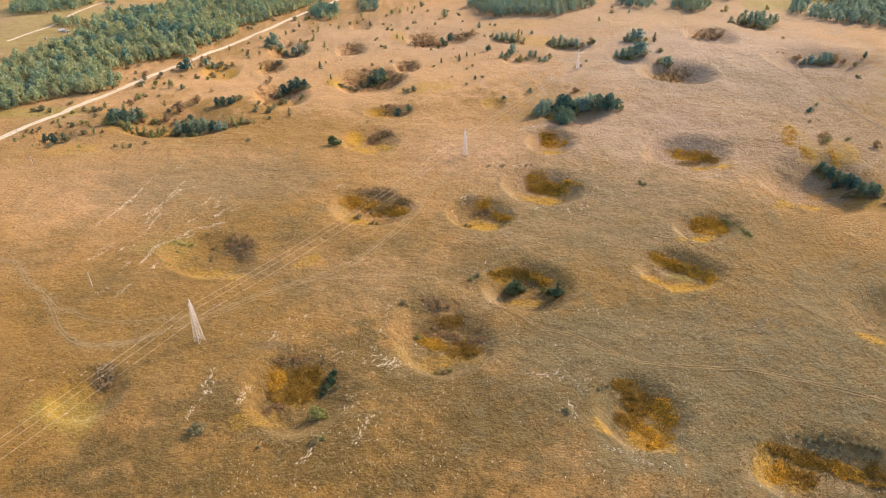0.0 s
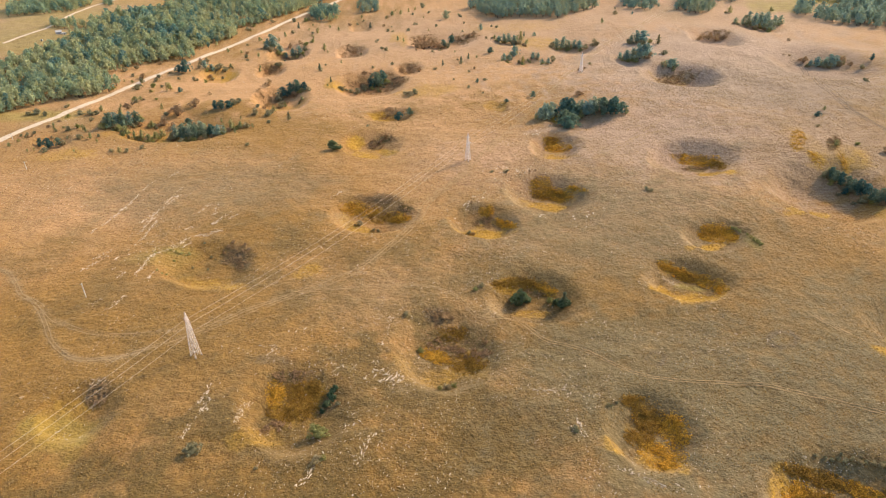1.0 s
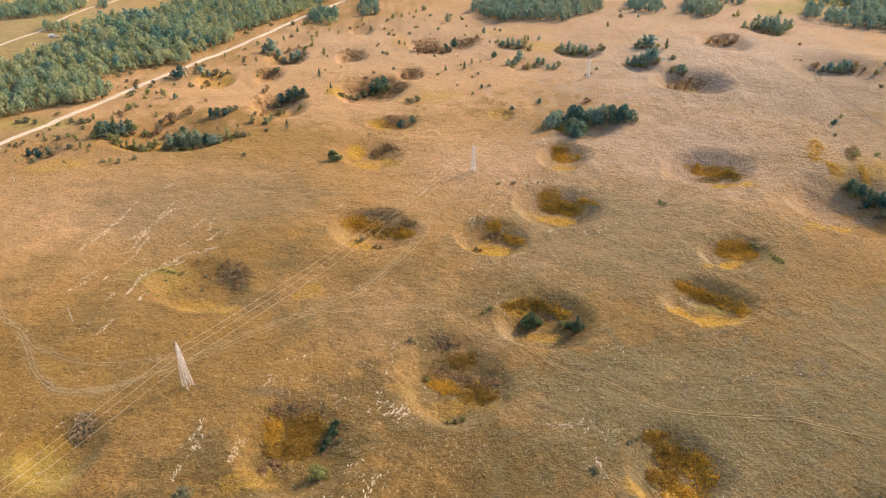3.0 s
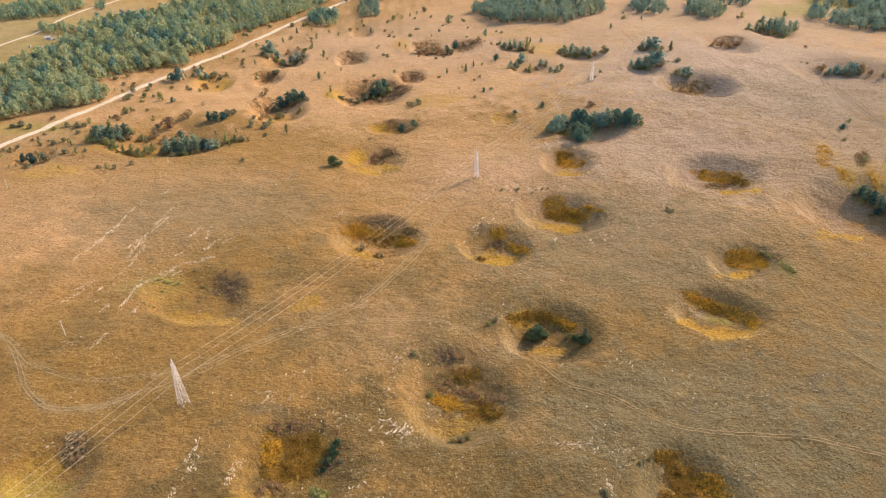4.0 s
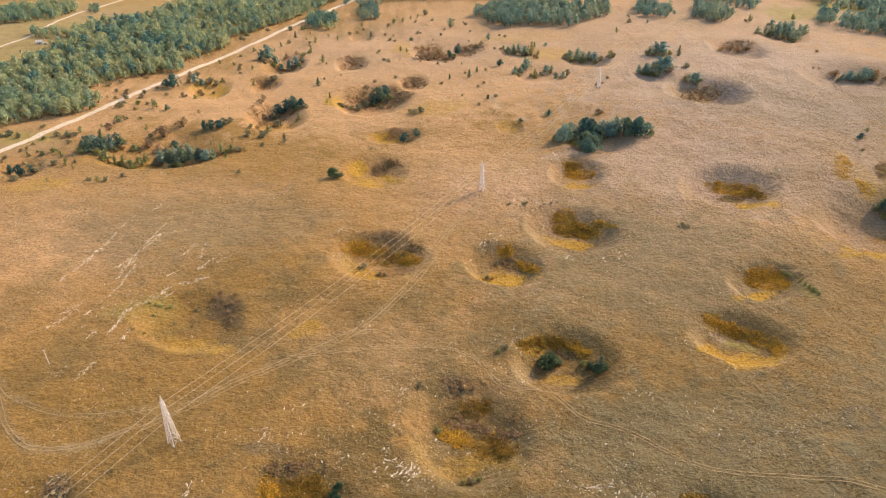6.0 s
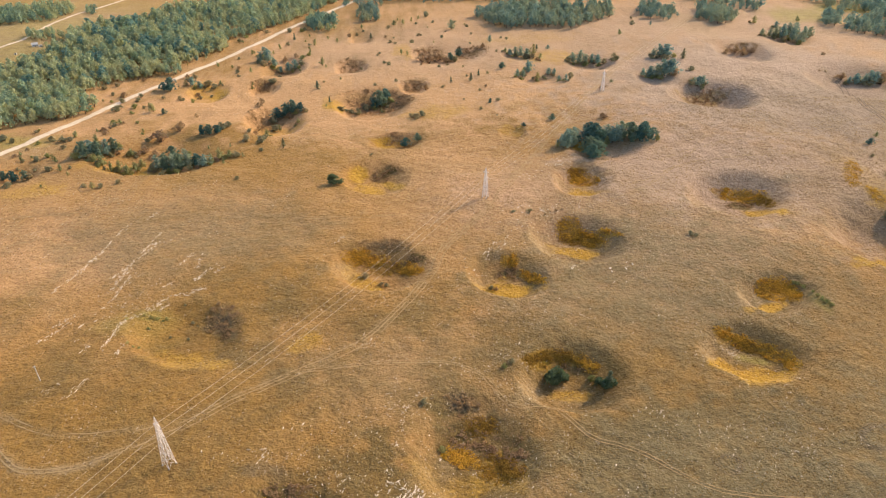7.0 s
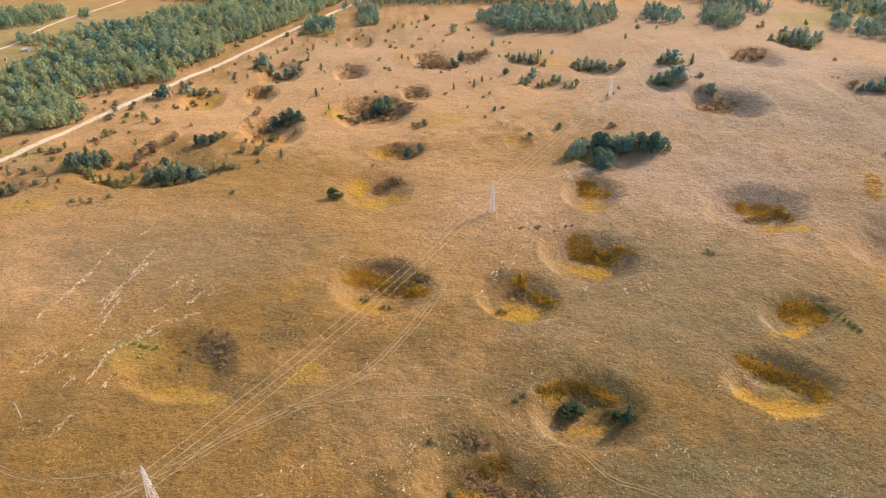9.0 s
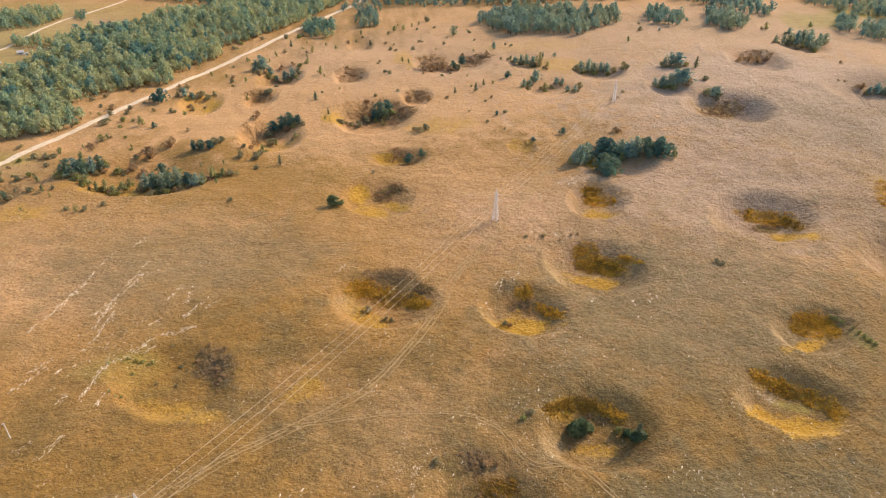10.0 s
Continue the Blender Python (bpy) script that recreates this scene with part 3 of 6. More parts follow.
TRAIL = [(-100.1, 243.3), (-83.2, 254.6), (-69.9, 265.5), (-50.3, 277.7), (-31.7, 289.2), (-17.7, 300.8), (-5.6, 317.5), (4.2, 333.7), (13.2, 350.9), (20.3, 370.9), (35.8, 392.2), (53.4, 414.9), (79.7, 457.5), (104.3, 497.7), (131.5, 538.9), (162.5, 585.4), (218.2, 667.4), (274.5, 729.7), (342.9, 814.8)]
for way, width, wear in ((LOOP, 2.2, 1.05), (SHORT_CUT, 2.2, 0.6), (TRAIL, 3.8, 0.45)):
    for tx, ty in smooth_line(way, 1.0):
        i, j = np.searchsorted(xs, tx), np.searchsorted(ys, ty)
        window = np.s_[max(0, j - 9) : j + 9, max(0, i - 9) : i + 9]
        worn = wear * np.exp(-((gx[window] - tx) ** 2 + (gy[window] - ty) ** 2) / (width * width)) * (0.8 + 0.8 * fbm(gx[window], gy[window], 5, 2, 40))
        cover[window][..., 2] = np.maximum(cover[window][..., 2], worn)
# old ring-shaped scars in the turf
for cx, cy, a, b in [(105.5, 219.1, 5.1, 3.8), (163.9, 224.3, 7.9, 5.0)]:
    near = (np.abs(gx - cx) < 3 * a) & (np.abs(gy - cy) < 3 * a)
    r = oval(gx[near], gy[near], cx, cy, a, b, 0.5)
    broken = 0.75 + 0.9 * fbm(gx[near], gy[near], 6, 2, 44)
    stony_shade[near, 0] = np.maximum(stony_shade[near, 0], broken * np.exp(-(((r - 0.9) * 3.6) ** 2)))
idx = np.arange(gx.size).reshape(gx.shape)
halves = np.concatenate([np.stack([idx[:-1, :-1], idx[:-1, 1:], idx[1:, 1:]], -1).reshape(-1, 3), np.stack([idx[:-1, :-1], idx[1:, 1:], idx[1:, :-1]], -1).reshape(-1, 3)])
me = mesh_from("ground", np.stack([gx, gy, gz], -1).reshape(-1, 3), halves, GROUND, True)
layer = me.color_attributes.new("cover", "FLOAT_COLOR", "POINT")
layer.data.foreach_set("color", cover.reshape(-1, 4).ravel())
layer = me.color_attributes.new("stony_shade", "FLOAT_COLOR", "POINT")
layer.data.foreach_set("color", stony_shade.reshape(-1, 4).ravel())
layer = me.color_attributes.new("sward", "FLOAT_COLOR", "POINT")
layer.data.foreach_set("color", sward.reshape(-1, 4).ravel())
ground = tagged(new("ground", me), "dry autumn grassland pitted with round hollows", "ground", kind="structure")


def mesh_z(x, y):
    """The height of the ground sheet itself, between its grid points."""
    x, y = np.asarray(x, float), np.asarray(y, float)
    i = np.clip(np.searchsorted(xs, x) - 1, 0, len(xs) - 2)
    j = np.clip(np.searchsorted(ys, y) - 1, 0, len(ys) - 2)
    u, v = (x - xs[i]) / (xs[i + 1] - xs[i]), (y - ys[j]) / (ys[j + 1] - ys[j])
    a, b, c, d = gz[j, i], gz[j, i + 1], gz[j + 1, i + 1], gz[j + 1, i]
    return np.where(u >= v, a + u * (b - a) + v * (c - b), a + v * (d - a) + u * (c - d))


# ---- road and tracks ----
def ribbon(line, offset, width, lift, ragged, seed, across=3, crown=0.0):
    """A draped strip: vertices and quads."""
    d = np.gradient(line, axis=0)
    side = np.stack([d[:, 1], -d[:, 0]], -1) / np.linalg.norm(d, axis=1)[:, None]
    rng = np.random.RandomState(seed)
    wob = np.interp(np.arange(len(line)), np.arange(0, len(line) + 4, 2), rng.uniform(-1, 1, len(np.arange(0, len(line) + 4, 2))))
    wob2 = np.interp(np.arange(len(line)), np.arange(0, len(line) + 4, 2), rng.uniform(-1, 1, len(np.arange(0, len(line) + 4, 2))))
    rows = []
    for k in range(across + 1):
        s = k / across * 2 - 1
        shift = offset + s * width / 2 + ragged * (wob if s < 0 else wob2) * abs(s)
        q = line + side * (shift[:, None] if np.ndim(shift) else shift)
        rows.append(np.c_[q, mesh_z(q[:, 0], q[:, 1]) + lift + crown * (1 - s * s)])
    v = np.stack(rows, 1).reshape(-1, 3)
    i = np.arange(len(line) * (across + 1)).reshape(len(line), across + 1)
    f = np.stack([i[:-1, :-1], i[:-1, 1:], i[1:, 1:], i[1:, :-1]], -1).reshape(-1, 4)
    return v, f


def track(points, wear):
    """Wheel ruts worn into the grass: 1 faint, 2 clear, 3 a broad worn trail."""
    line = smooth_line(points, 0.9)
    seed = int(abs(points[0][0] * 7 + points[0][1])) % 9999
    ruts = {1: ((0.8, 0.35), (-0.8, 0.35)), 2: ((0.72, 0.36), (-0.72, 0.34)), 3: ((0.9, 0.5), (-0.8, 0.45), (2.9, 0.4)), 4: ((0.9, 0.7), (-0.8, 0.6), (3.4, 0.6), (-3.6, 0.5))}[wear]
    vs, fs, n = [], [], 0
    for k, (off, width) in enumerate(ruts):
        v, f = ribbon(line, off, width, 0.16, 0.15, seed + k, 2)
        keep = vnoise(np.arange(len(f)) / 24.0, np.full(len(f), k * 3.7), seed) > (0.0 if wear == 2 else 0.36)
        vs.append(v)
        fs.append(f[keep] + n)
        n += len(v)
    ob = new("dirt_track", mesh_from("dirt_track", np.concatenate(vs), np.concatenate(fs), {2: DUST, 4: RUT}.get(wear, WORN), True))
    tagged(ob, "pale wheel ruts worn into dry grass", "track", kind="structure")


ROAD_LINE = [(-300.3, 427.5), (-273.8, 486.1), (-247.5, 544.7), (-221.3, 603.2), (-195.2, 661.8), (-169.2, 720.4), (-143.1, 779), (-117, 837.6), (-90.7, 896.1), (-64.3, 954.7), (-37.6, 1013.3), (-10.6, 1071.9)]
LANE_LINE = [(-384.8, 735.6), (-367.9, 785.2), (-365.8, 806.4), (-366.8, 838.5), (-366.5, 872.6), (-362.4, 899.4), (-358.4, 929.1), (-347.1, 969.5), (-338.5, 1013.9), (-329.1, 1063.2), (-316.8, 1126.6)]
v, f = ribbon(smooth_line(ROAD_LINE, 2.0), 0, 5.8, 0.14, 0.25, 5, 6, 0.12)
tagged(new("road", mesh_from("road", v, f, GRAVEL, True)), "straight pale gravel road across the grassland", "road", kind="structure")
v, f = ribbon(smooth_line(LANE_LINE, 3.0), 0, 3.8, 0.2, 0.4, 6, 4, 0.1)
tagged(new("lane", mesh_from("lane", v, f, GRAVEL, True)), "pale gravel lane through a meadow", "road", kind="structure")
track(LOOP, 2)
track(SHORT_CUT, 1)
track(TRAIL, 3)
track([(-47.7, 279), (-28.5, 280.8), (-11.9, 282.5), (5, 281.4), (16.2, 279.6), (25.6, 274), (29.7, 268.2), (34.1, 258.7), (39.8, 254.8), (51.9, 253), (61.7, 237.4), (70.8, 231.9), (79.3, 225.6), (86.9, 217.5), (94.5, 210.6), (102.8, 206.8), (113.9, 204.1), (125.2, 202.3), (140.6, 199.3), (149.9, 194.4), (160.9, 188.6), (171.3, 182.7), (183.9, 174.5), (195.3, 167.6)], 2)
track([(383.3, 611.2), (393, 600.2), (366.3, 536.7), (360.8, 507.3), (353.1, 472.2), (350.9, 441.3), (353.6, 412.9)], 4)
track([(304.6, 551.1), (324.7, 550.4), (352.7, 544.4), (370.8, 531.3), (388.8, 520.1), (423.5, 519.1)], 1)
track([(365.4, 530.9), (361.5, 492.8), (353.7, 452.3), (359, 428.5), (365.8, 406.5)], 1)
track([(185.8, 244.6), (190.1, 233), (194.6, 223.1), (201.1, 212.7), (205.4, 204)], 1)
track([(-258.3, 407.8), (-208.2, 419.3), (-159, 421.3), (-100, 415.2), (-48, 405.3), (3.5, 410.2), (41.6, 412.4)], 1)
track([(-216.3, 386.8), (-173.8, 399.4), (-129.2, 401.1), (-75.3, 392.2), (-33, 393.7)], 1)
track([(169.9, 460.1), (214.2, 474.7), (251.7, 479.5), (293.7, 489.3), (336.1, 490), (377.5, 488)], 1)
track([(143.5, 428.5), (189.1, 452.9), (224.1, 455.4), (269.4, 450.7)], 1)
track([(221, 493), (198.7, 468.3), (173.7, 445.4), (150.3, 424), (126.8, 411.6), (104.1, 415.4), (94.4, 425.9)], 1)


# ---- trees and shrubs ----
def clump_core(centre, radii, rng, fine=2):
    """A small uneven ball inside a clump of leaves."""
    bm = bmesh.new()
    bmesh.ops.create_icosphere(bm, subdivisions=fine, radius=1.0)
    v = np.array([p.co[:] for p in bm.verts])
    f = np.array([[p.index for p in q.verts] for q in bm.faces])
    bm.free()
    v = v * (1 + rng.uniform(-0.18, 0.18, (len(v), 1)))
    return v * radii + centre, f


def leaf_cards(centre, radii, count, size, rng):
    """Small leaf sprays standing off the outside of a clump: three-cornered, each turned its own way."""
    d = rng.normal(size=(count, 3))
    d[:, 2] = np.abs(d[:, 2]) * 0.9 - 0.25 * rng.rand(count)
    d /= np.linalg.norm(d, axis=1)[:, None]
    p = centre + d * radii * rng.uniform(0.45, 1.16, (count, 1))
    t = rng.normal(size=(count, 3))
    t -= d * (t * d).sum(1)[:, None] * rng.uniform(0.2, 1.0, (count, 1))
    t /= np.linalg.norm(t, axis=1)[:, None]
    b = np.cross(d + 0.5 * rng.normal(size=(count, 3)), t)
    b /= np.linalg.norm(b, axis=1)[:, None] + 1e-6
    s = size * rng.uniform(0.6, 1.3, (count, 1))
    v = np.stack([p - t * s * 0.6 - b * s * 0.4, p + t * s * 0.6 - b * s * 0.3, p + b * s * 0.75 + d * s * 0.25], 1).reshape(-1, 3)
    return v, np.arange(3 * count).reshape(-1, 3)


def joined(pieces):
    vs, fs, n = [], [], 0
    for v, f in pieces:
        vs.append(v)
        fs.append(f + n)
        n += len(v)
    return np.concatenate(vs), np.concatenate(fs)


def limb(a, b, ra, rb, sides=5):
    """A tapered branch from a to b."""
    a, b = np.array(a, float), np.array(b, float)
    d = (b - a) / np.linalg.norm(b - a)
    u = np.cross(d, (0.3, 0.9, 0.1))
    u /= np.linalg.norm(u)
    w = np.cross(d, u)
    ring = [np.cos(2 * math.pi * k / sides) * u + np.sin(2 * math.pi * k / sides) * w for k in range(sides)]
    v = np.array([a + ra * r for r in ring] + [b + rb * r for r in ring])
    f = []
    for k in range(sides):
        m = (k + 1) % sides
        f += [(k, m, sides + m), (k, sides + m, sides + k)]
    return v, np.array(f)


def plant_arrays(kind, seed, leaves=1.0):
    """Wood and leaf arrays of a plant one metre high."""
    rng = np.random.RandomState(seed)
    clumps, wood, cores = [], [], []
    if kind in ("round", "forest", "light", "pale"):
        wide = {"round": 0.42, "pale": 0.42, "forest": 0.33, "light": 0.3}[kind] * rng.uniform(0.85, 1.15)
        n, low = {"round": (44, 0.1), "pale": (40, 0.1), "forest": (34, 0.16), "light": (30, 0.12)}[kind]
        peak = rng.uniform(0.15, 0.38)  # where the crown is widest
        lean = rng.uniform(-0.1, 0.1, 2)
        lobe = rng.uniform(0, 6.283)  # one side bulges, another is thin
        for k in range(n):
            f = (k + 0.5) / n
            turn, h = 2.4 * k + rng.uniform(-0.6, 0.6), low + (0.9 - low) * f
            shape = math.sin(math.pi * 0.5 * min(1.0, (f + 0.22) / (peak + 0.22))) if f < peak else math.cos(math.pi * 0.5 * (f - peak) / (1.04 - peak)) ** 0.8
            reach = wide * shape * rng.uniform(0.5, 1.12) * (1 + 0.25 * math.cos(turn - lobe))
            r = wide * rng.uniform(0.13, 0.32) * (1.1 - 0.4 * f)
            clumps.append((np.array([math.cos(turn) * reach + lean[0] * f, math.sin(turn) * reach + lean[1] * f, h + rng.uniform(-0.04, 0.05)]), np.array([r, r, r * rng.uniform(0.9, 1.4)])))
        cores = [(np.array([0, 0, low + 0.22]), np.array([wide * 0.5, wide * 0.5, 0.22])), (np.array([lean[0] * 0.6, lean[1] * 0.6, 0.6]), np.array([wide * 0.34, wide * 0.34, 0.2]))]
        wood.append(limb((0, 0, -0.04), (0.02, 0.0, 0.6), 0.034, 0.014, 6))
        for c, _ in clumps[::5]:
            wood.append(limb((0.01, 0, 0.14 + 0.3 * c[2]), c, 0.014, 0.004))
        count, size = 12, 0.06
    elif kind == "conifer":
        for k in range(16):
            h = 0.06 + 0.88 * k / 15
            r = 0.27 * (1 - 0.86 * h) * rng.uniform(0.75, 1.2)
            turn = 2.4 * k
            clumps.append((np.array([math.cos(turn) * r * 0.6, math.sin(turn) * r * 0.6, h]), np.array([r * 0.65, r * 0.65, 0.08]) * rng.uniform(0.75, 1.3)))
        cores = [(np.array([0, 0, 0.3]), np.array([0.11, 0.11, 0.24])), (np.array([0, 0, 0.6]), np.array([0.055, 0.055, 0.22]))]
        wood.append(limb((0, 0, -0.04), (0, 0, 0.92), 0.03, 0.006, 6))
        count, size = 22, 0.06
    else:
        n = 18
        lobe = rng.uniform(0, 6.283)
        for k in range(n):
            turn, reach = 2.4 * k + rng.uniform(-0.5, 0.5), 0.56 * math.sqrt((k + 0.3) / n) * rng.uniform(0.6, 1.25)
            reach *= 1 + 0.3 * math.cos(turn - lobe)
            r = rng.uniform(0.1, 0.24)
            clumps.append((np.array([math.cos(turn) * reach, math.sin(turn) * reach, max(0.12, 0.72 - 0.95 * reach + rng.uniform(-0.18, 0.2))]), np.array([r, r, r * rng.uniform(0.8, 1.5)])))
            if k % 2 == 0:
                wood.append(limb((0.04 * math.cos(turn), 0.04 * math.sin(turn), -0.05), clumps[-1][0], 0.022, 0.007))
        cores = [(np.array([0.06 * math.cos(lobe), 0.06 * math.sin(lobe), 0.24]), np.array([0.3, 0.3, 0.25]) * (1.0 if kind != "grey" else 0.6))]
        count, size = 24, 0.095
    if kind == "forest":
        wood, count, size = [limb((0, 0, -0.04), (0.02, 0.0, 0.6), 0.034, 0.014, 3)], 8, 0.075
    green = [clump_core(c, r, rng, 1 if kind == "forest" else 2) for c, r in cores]
    for c, r in clumps:
        green.append(leaf_cards(c, r, max(5, int(count * leaves)), size, rng))
    return joined(wood), joined(green)


def leaf_mesh(name, arrays, material, tones=None):
    me = mesh_from(name, *arrays, material)
    layer = me.attributes.new("tone", "FLOAT", "POINT")
    if tones is not None:
        layer.data.foreach_set("value", tones.astype(np.float32))
    return me


LABELS = {
    "round": ("dark green leafy tree standing on dry grassland", "tree", "tree"),
    "pale": ("leafy tree in a far copse, blued for haze", "tree", "copse_tree"),
    "light": ("light green young tree with a thin crown", "tree", "young_tree"),
    "conifer": ("slender dark green juniper tree on dry grass", "tree", "juniper_tree"),
    "shrub": ("low olive green shrub on dry grassland", "shrub", "shrub"),
    "bush": ("rounded light green bush on dry grassland", "bush", "bush"),
    "dark": ("dense dark green bush in a grassy hollow", "bush", "dark_bush"),
    "grey": ("grey-brown leafless shrub in dry grass", "shrub", "bare_shrub"),
}
STOCK = {}
for kind in LABELS:
    for variant in range(5):
        wood, green = plant_arrays(kind, 100 * len(kind) + variant, 2.6 if kind == "dark" else 1.9 if kind == "round" else 1.3)
        STOCK[kind, variant] = (mesh_from("trunk", *wood, BARK), leaf_mesh("crown", green, LEAF[kind]))
planted = 0


def plant(kind, group, places):
    """One thing for each place (x, y, height)."""
    global planted
    label, category, name = LABELS[kind]
    for x, y, h in places:
        planted += 1
        rng = random.Random(planted * 31)
        trunk, crown = STOCK[kind, rng.randrange(5)]
        base = new(name)
        base.matrix_world = pose(x, y, float(mesh_z(x, y)) - 0.1, 0, 0, rng.uniform(0, 360)) @ Matrix.Diagonal((h * rng.uniform(0.75, 1.2), h * rng.uniform(0.75, 1.2), h * rng.uniform(0.85, 1.15), 1))
        part("trunk" if category == "tree" else "stems", trunk, base)
        part("crown" if category == "tree" else "foliage", crown, base)
        size = "tall " if h > 9 and category == "tree" else "small " if h < 3.0 else ""
        tagged(base, size + label, category, "plants of the " + group)


plant("conifer", "distant plain", [(-13.7, 825.1, 6.9), (-95.7, 812.4, 7.4), (-60.6, 640.7, 8.4), (55.1, 639.4, 5.5), (150.7, 727.5, 5.1)])
plant("light", "distant plain", [(-107.1, 777.7, 5.3), (-72.4, 787.1, 7.8), (-60.8, 716.3, 8.2), (21.9, 732.7, 4.5), (16.1, 740, 5.1), (13.4, 868.1, 7.9), (24.2, 872.9, 7.3), (34.7, 883.7, 6.7), (43.2, 894.1, 6.1), (243.6, 753.2, 7.7)])
plant("shrub", "distant plain", [(6.7, 796.3, 4.1), (29.4, 788.5, 4.1), (2.5, 701.3, 4.2), (-1.5, 706.9, 3.2), (59, 870.1, 3.2), (6.8, 856.7, 4.4), (53.7, 910.3, 6.7), (274.7, 803.2, 4.9), (284.5, 834.1, 2.5)])
plant("pale", "distant plain", [(77.1, 835.2, 10.3), (109.8, 767.1, 7.1), (161.3, 724.9, 4.5), (292.9, 795.9, 5)])
plant("grey", "distant plain", [(83.6, 745.5, 5), (93.1, 746.3, 5), (99.7, 748.6, 5.1)])
plant("round", "mid plain", [(104.4, 667.7, 6.8), (79.6, 577.3, 4.6), (120.8, 538.7, 5.2), (96.9, 528.1, 3.4), (319.7, 461.1, 5.1), (451.2, 591.3, 5.9), (8.2, 517.8, 7.1), (17.9, 519.2, 6.7)])
plant("conifer", "mid plain", [(72.7, 639.7, 8), (81.5, 653.2, 6.1), (-48.9, 607.8, 4.7), (-76, 511.4, 7.3)])
plant("light", "mid plain", [(89.7, 655.9, 3.6), (330.6, 469.9, 3.6), (302.9, 409.9, 5.4)])
plant("shrub", "mid plain", [(86.7, 581.5, 3.1), (188.1, 608.2, 2.8), (308.6, 441.4, 2.6), (438, 583.9, 4.7), (403.5, 530.2, 3.9), (264.7, 624.4, 4.9), (-39.3, 600.7, 5), (-35.4, 604.6, 3.6), (-90.7, 506.7, 2.7), (-15.5, 493.7, 1.9), (-98.9, 458.4, 2.8)])
plant("grey", "mid plain", [(158.4, 534.3, 5.8), (180, 596.5, 2.3), (174.3, 594.7, 2.3), (405, 654.3, 3.1), (330.5, 396.8, 5.4), (-103.8, 606.8, 6.3)])
plant("dark", "mid plain", [(-39.3, 449.2, 6.6)])
plant("shrub", "plain by the road", [(-212.1, 593.7, 6.1), (-214.6, 613.1, 4.5), (-202.9, 625, 4.6), (-229.6, 531.3, 5.5), (-225.5, 532, 3.9), (-124.3, 548.2, 5.7), (-101.6, 671.4, 5.5), (-235.4, 460.5, 4.2), (-179.6, 455.4, 3.4), (-190, 456, 3.1), (-219.3, 480.1, 4.3), (-103.6, 526.4, 5.6), (-173.2, 532, 4)])
plant("round", "plain by the road", [(-183.4, 640, 10.7), (-189, 642.6, 7.8), (-175, 584.5, 4.5), (-132.3, 540.6, 9.3), (-137.3, 541, 7.6), (-127, 542.1, 7.6), (-238.8, 474, 7.4), (-245.4, 475.3, 6.7), (-232.6, 476.6, 6)])
plant("light", "plain by the road", [(-224, 539, 5.8), (-184.3, 590, 8.2), (-119.2, 658.2, 5.1), (-184, 453.7, 5), (-220, 493.7, 5.4), (-111.8, 484.3, 3.9), (-246.5, 460.3, 2.9)])
plant("grey", "plain by the road", [(-206.4, 557.2, 2.9), (-210.3, 555, 2.5), (-164.9, 533.4, 8.8), (-154.4, 548.1, 6.5), (-199.8, 566.5, 2.5)])
plant("grey", "plain with scattered bushes", [(-155.7, 558.9, 4.6), (-247.3, 516.9, 2.3), (-254.8, 487.4, 2.2), (-214.5, 674.5, 3.5), (-217.1, 625.7, 5.1), (-207.9, 551.5, 2.9), (36, 713.5, 9.6), (42.2, 717.1, 10.8), (49, 727.5, 10.9), (55.5, 731.8, 9.9), (59.5, 721.7, 7.6), (379.9, 617.5, 2.0), (387, 619, 2.4), (396.6, 614.1, 2.6), (-37.2, 828.2, 4.3)])
plant("shrub", "plain with scattered bushes", [(-120.6, 553.3, 4.6), (-277.4, 535.4, 3.9), (-271.9, 537.4, 5.6), (-263.8, 533.2, 4.3), (-91.2, 530.1, 4), (-240.9, 651.2, 4.3), (-232.6, 658.3, 3.9), (68.3, 724.1, 6), (-143.5, 743.1, 3.3), (-134.9, 686.4, 2.5), (-5.4, 745.7, 2.8), (62.2, 796.5, 3.6), (95, 840.5, 3.8), (-104.1, 544, 3.3), (-233.8, 498.1, 3.7)])
plant("light", "plain with scattered bushes", [(-223.7, 498.5, 4.3), (-212.1, 479.8, 4.9), (-86.1, 568.9, 5.8), (-23.9, 860.3, 5.2), (-49.3, 799.4, 4.3), (-59.8, 814.5, 4.3), (-83.1, 801.6, 3.6), (-144.5, 712.1, 3.8), (-131.3, 763, 3.5), (-75.3, 763.4, 3.5), (-113.2, 516.4, 3.3), (-101.4, 496.8, 3.6), (-128.8, 519.2, 3.7), (-205.3, 473.5, 3.7), (-214.9, 457, 2.5)])
plant("round", "plain with scattered bushes", [(-230.2, 685.6, 7.2), (-226.1, 688.1, 6.2), (64.9, 727.3, 8.5), (73.7, 741.4, 9.2)])
plant("grey", "hollow by the road", [(-165.7, 657, 3), (-160.2, 655.8, 2.3), (-116.7, 731.7, 4.2), (-104.6, 728.5, 3.2), (-100.1, 724.8, 3.5), (-92.8, 731.6, 3.1)])
plant("bush", "hollow by the road", [(-166.7, 653.5, 4.4), (-120, 729.9, 2.9), (-110.5, 731.6, 5), (-119.3, 743.8, 5.9), (-104.5, 734.5, 3.3), (-109.8, 731.9, 3.7), (-104.9, 733.8, 3.6), (-104.3, 730.9, 3.9), (-90.7, 724.8, 3.7), (-91.3, 728.9, 3.2), (-84.3, 724.8, 3.5)])
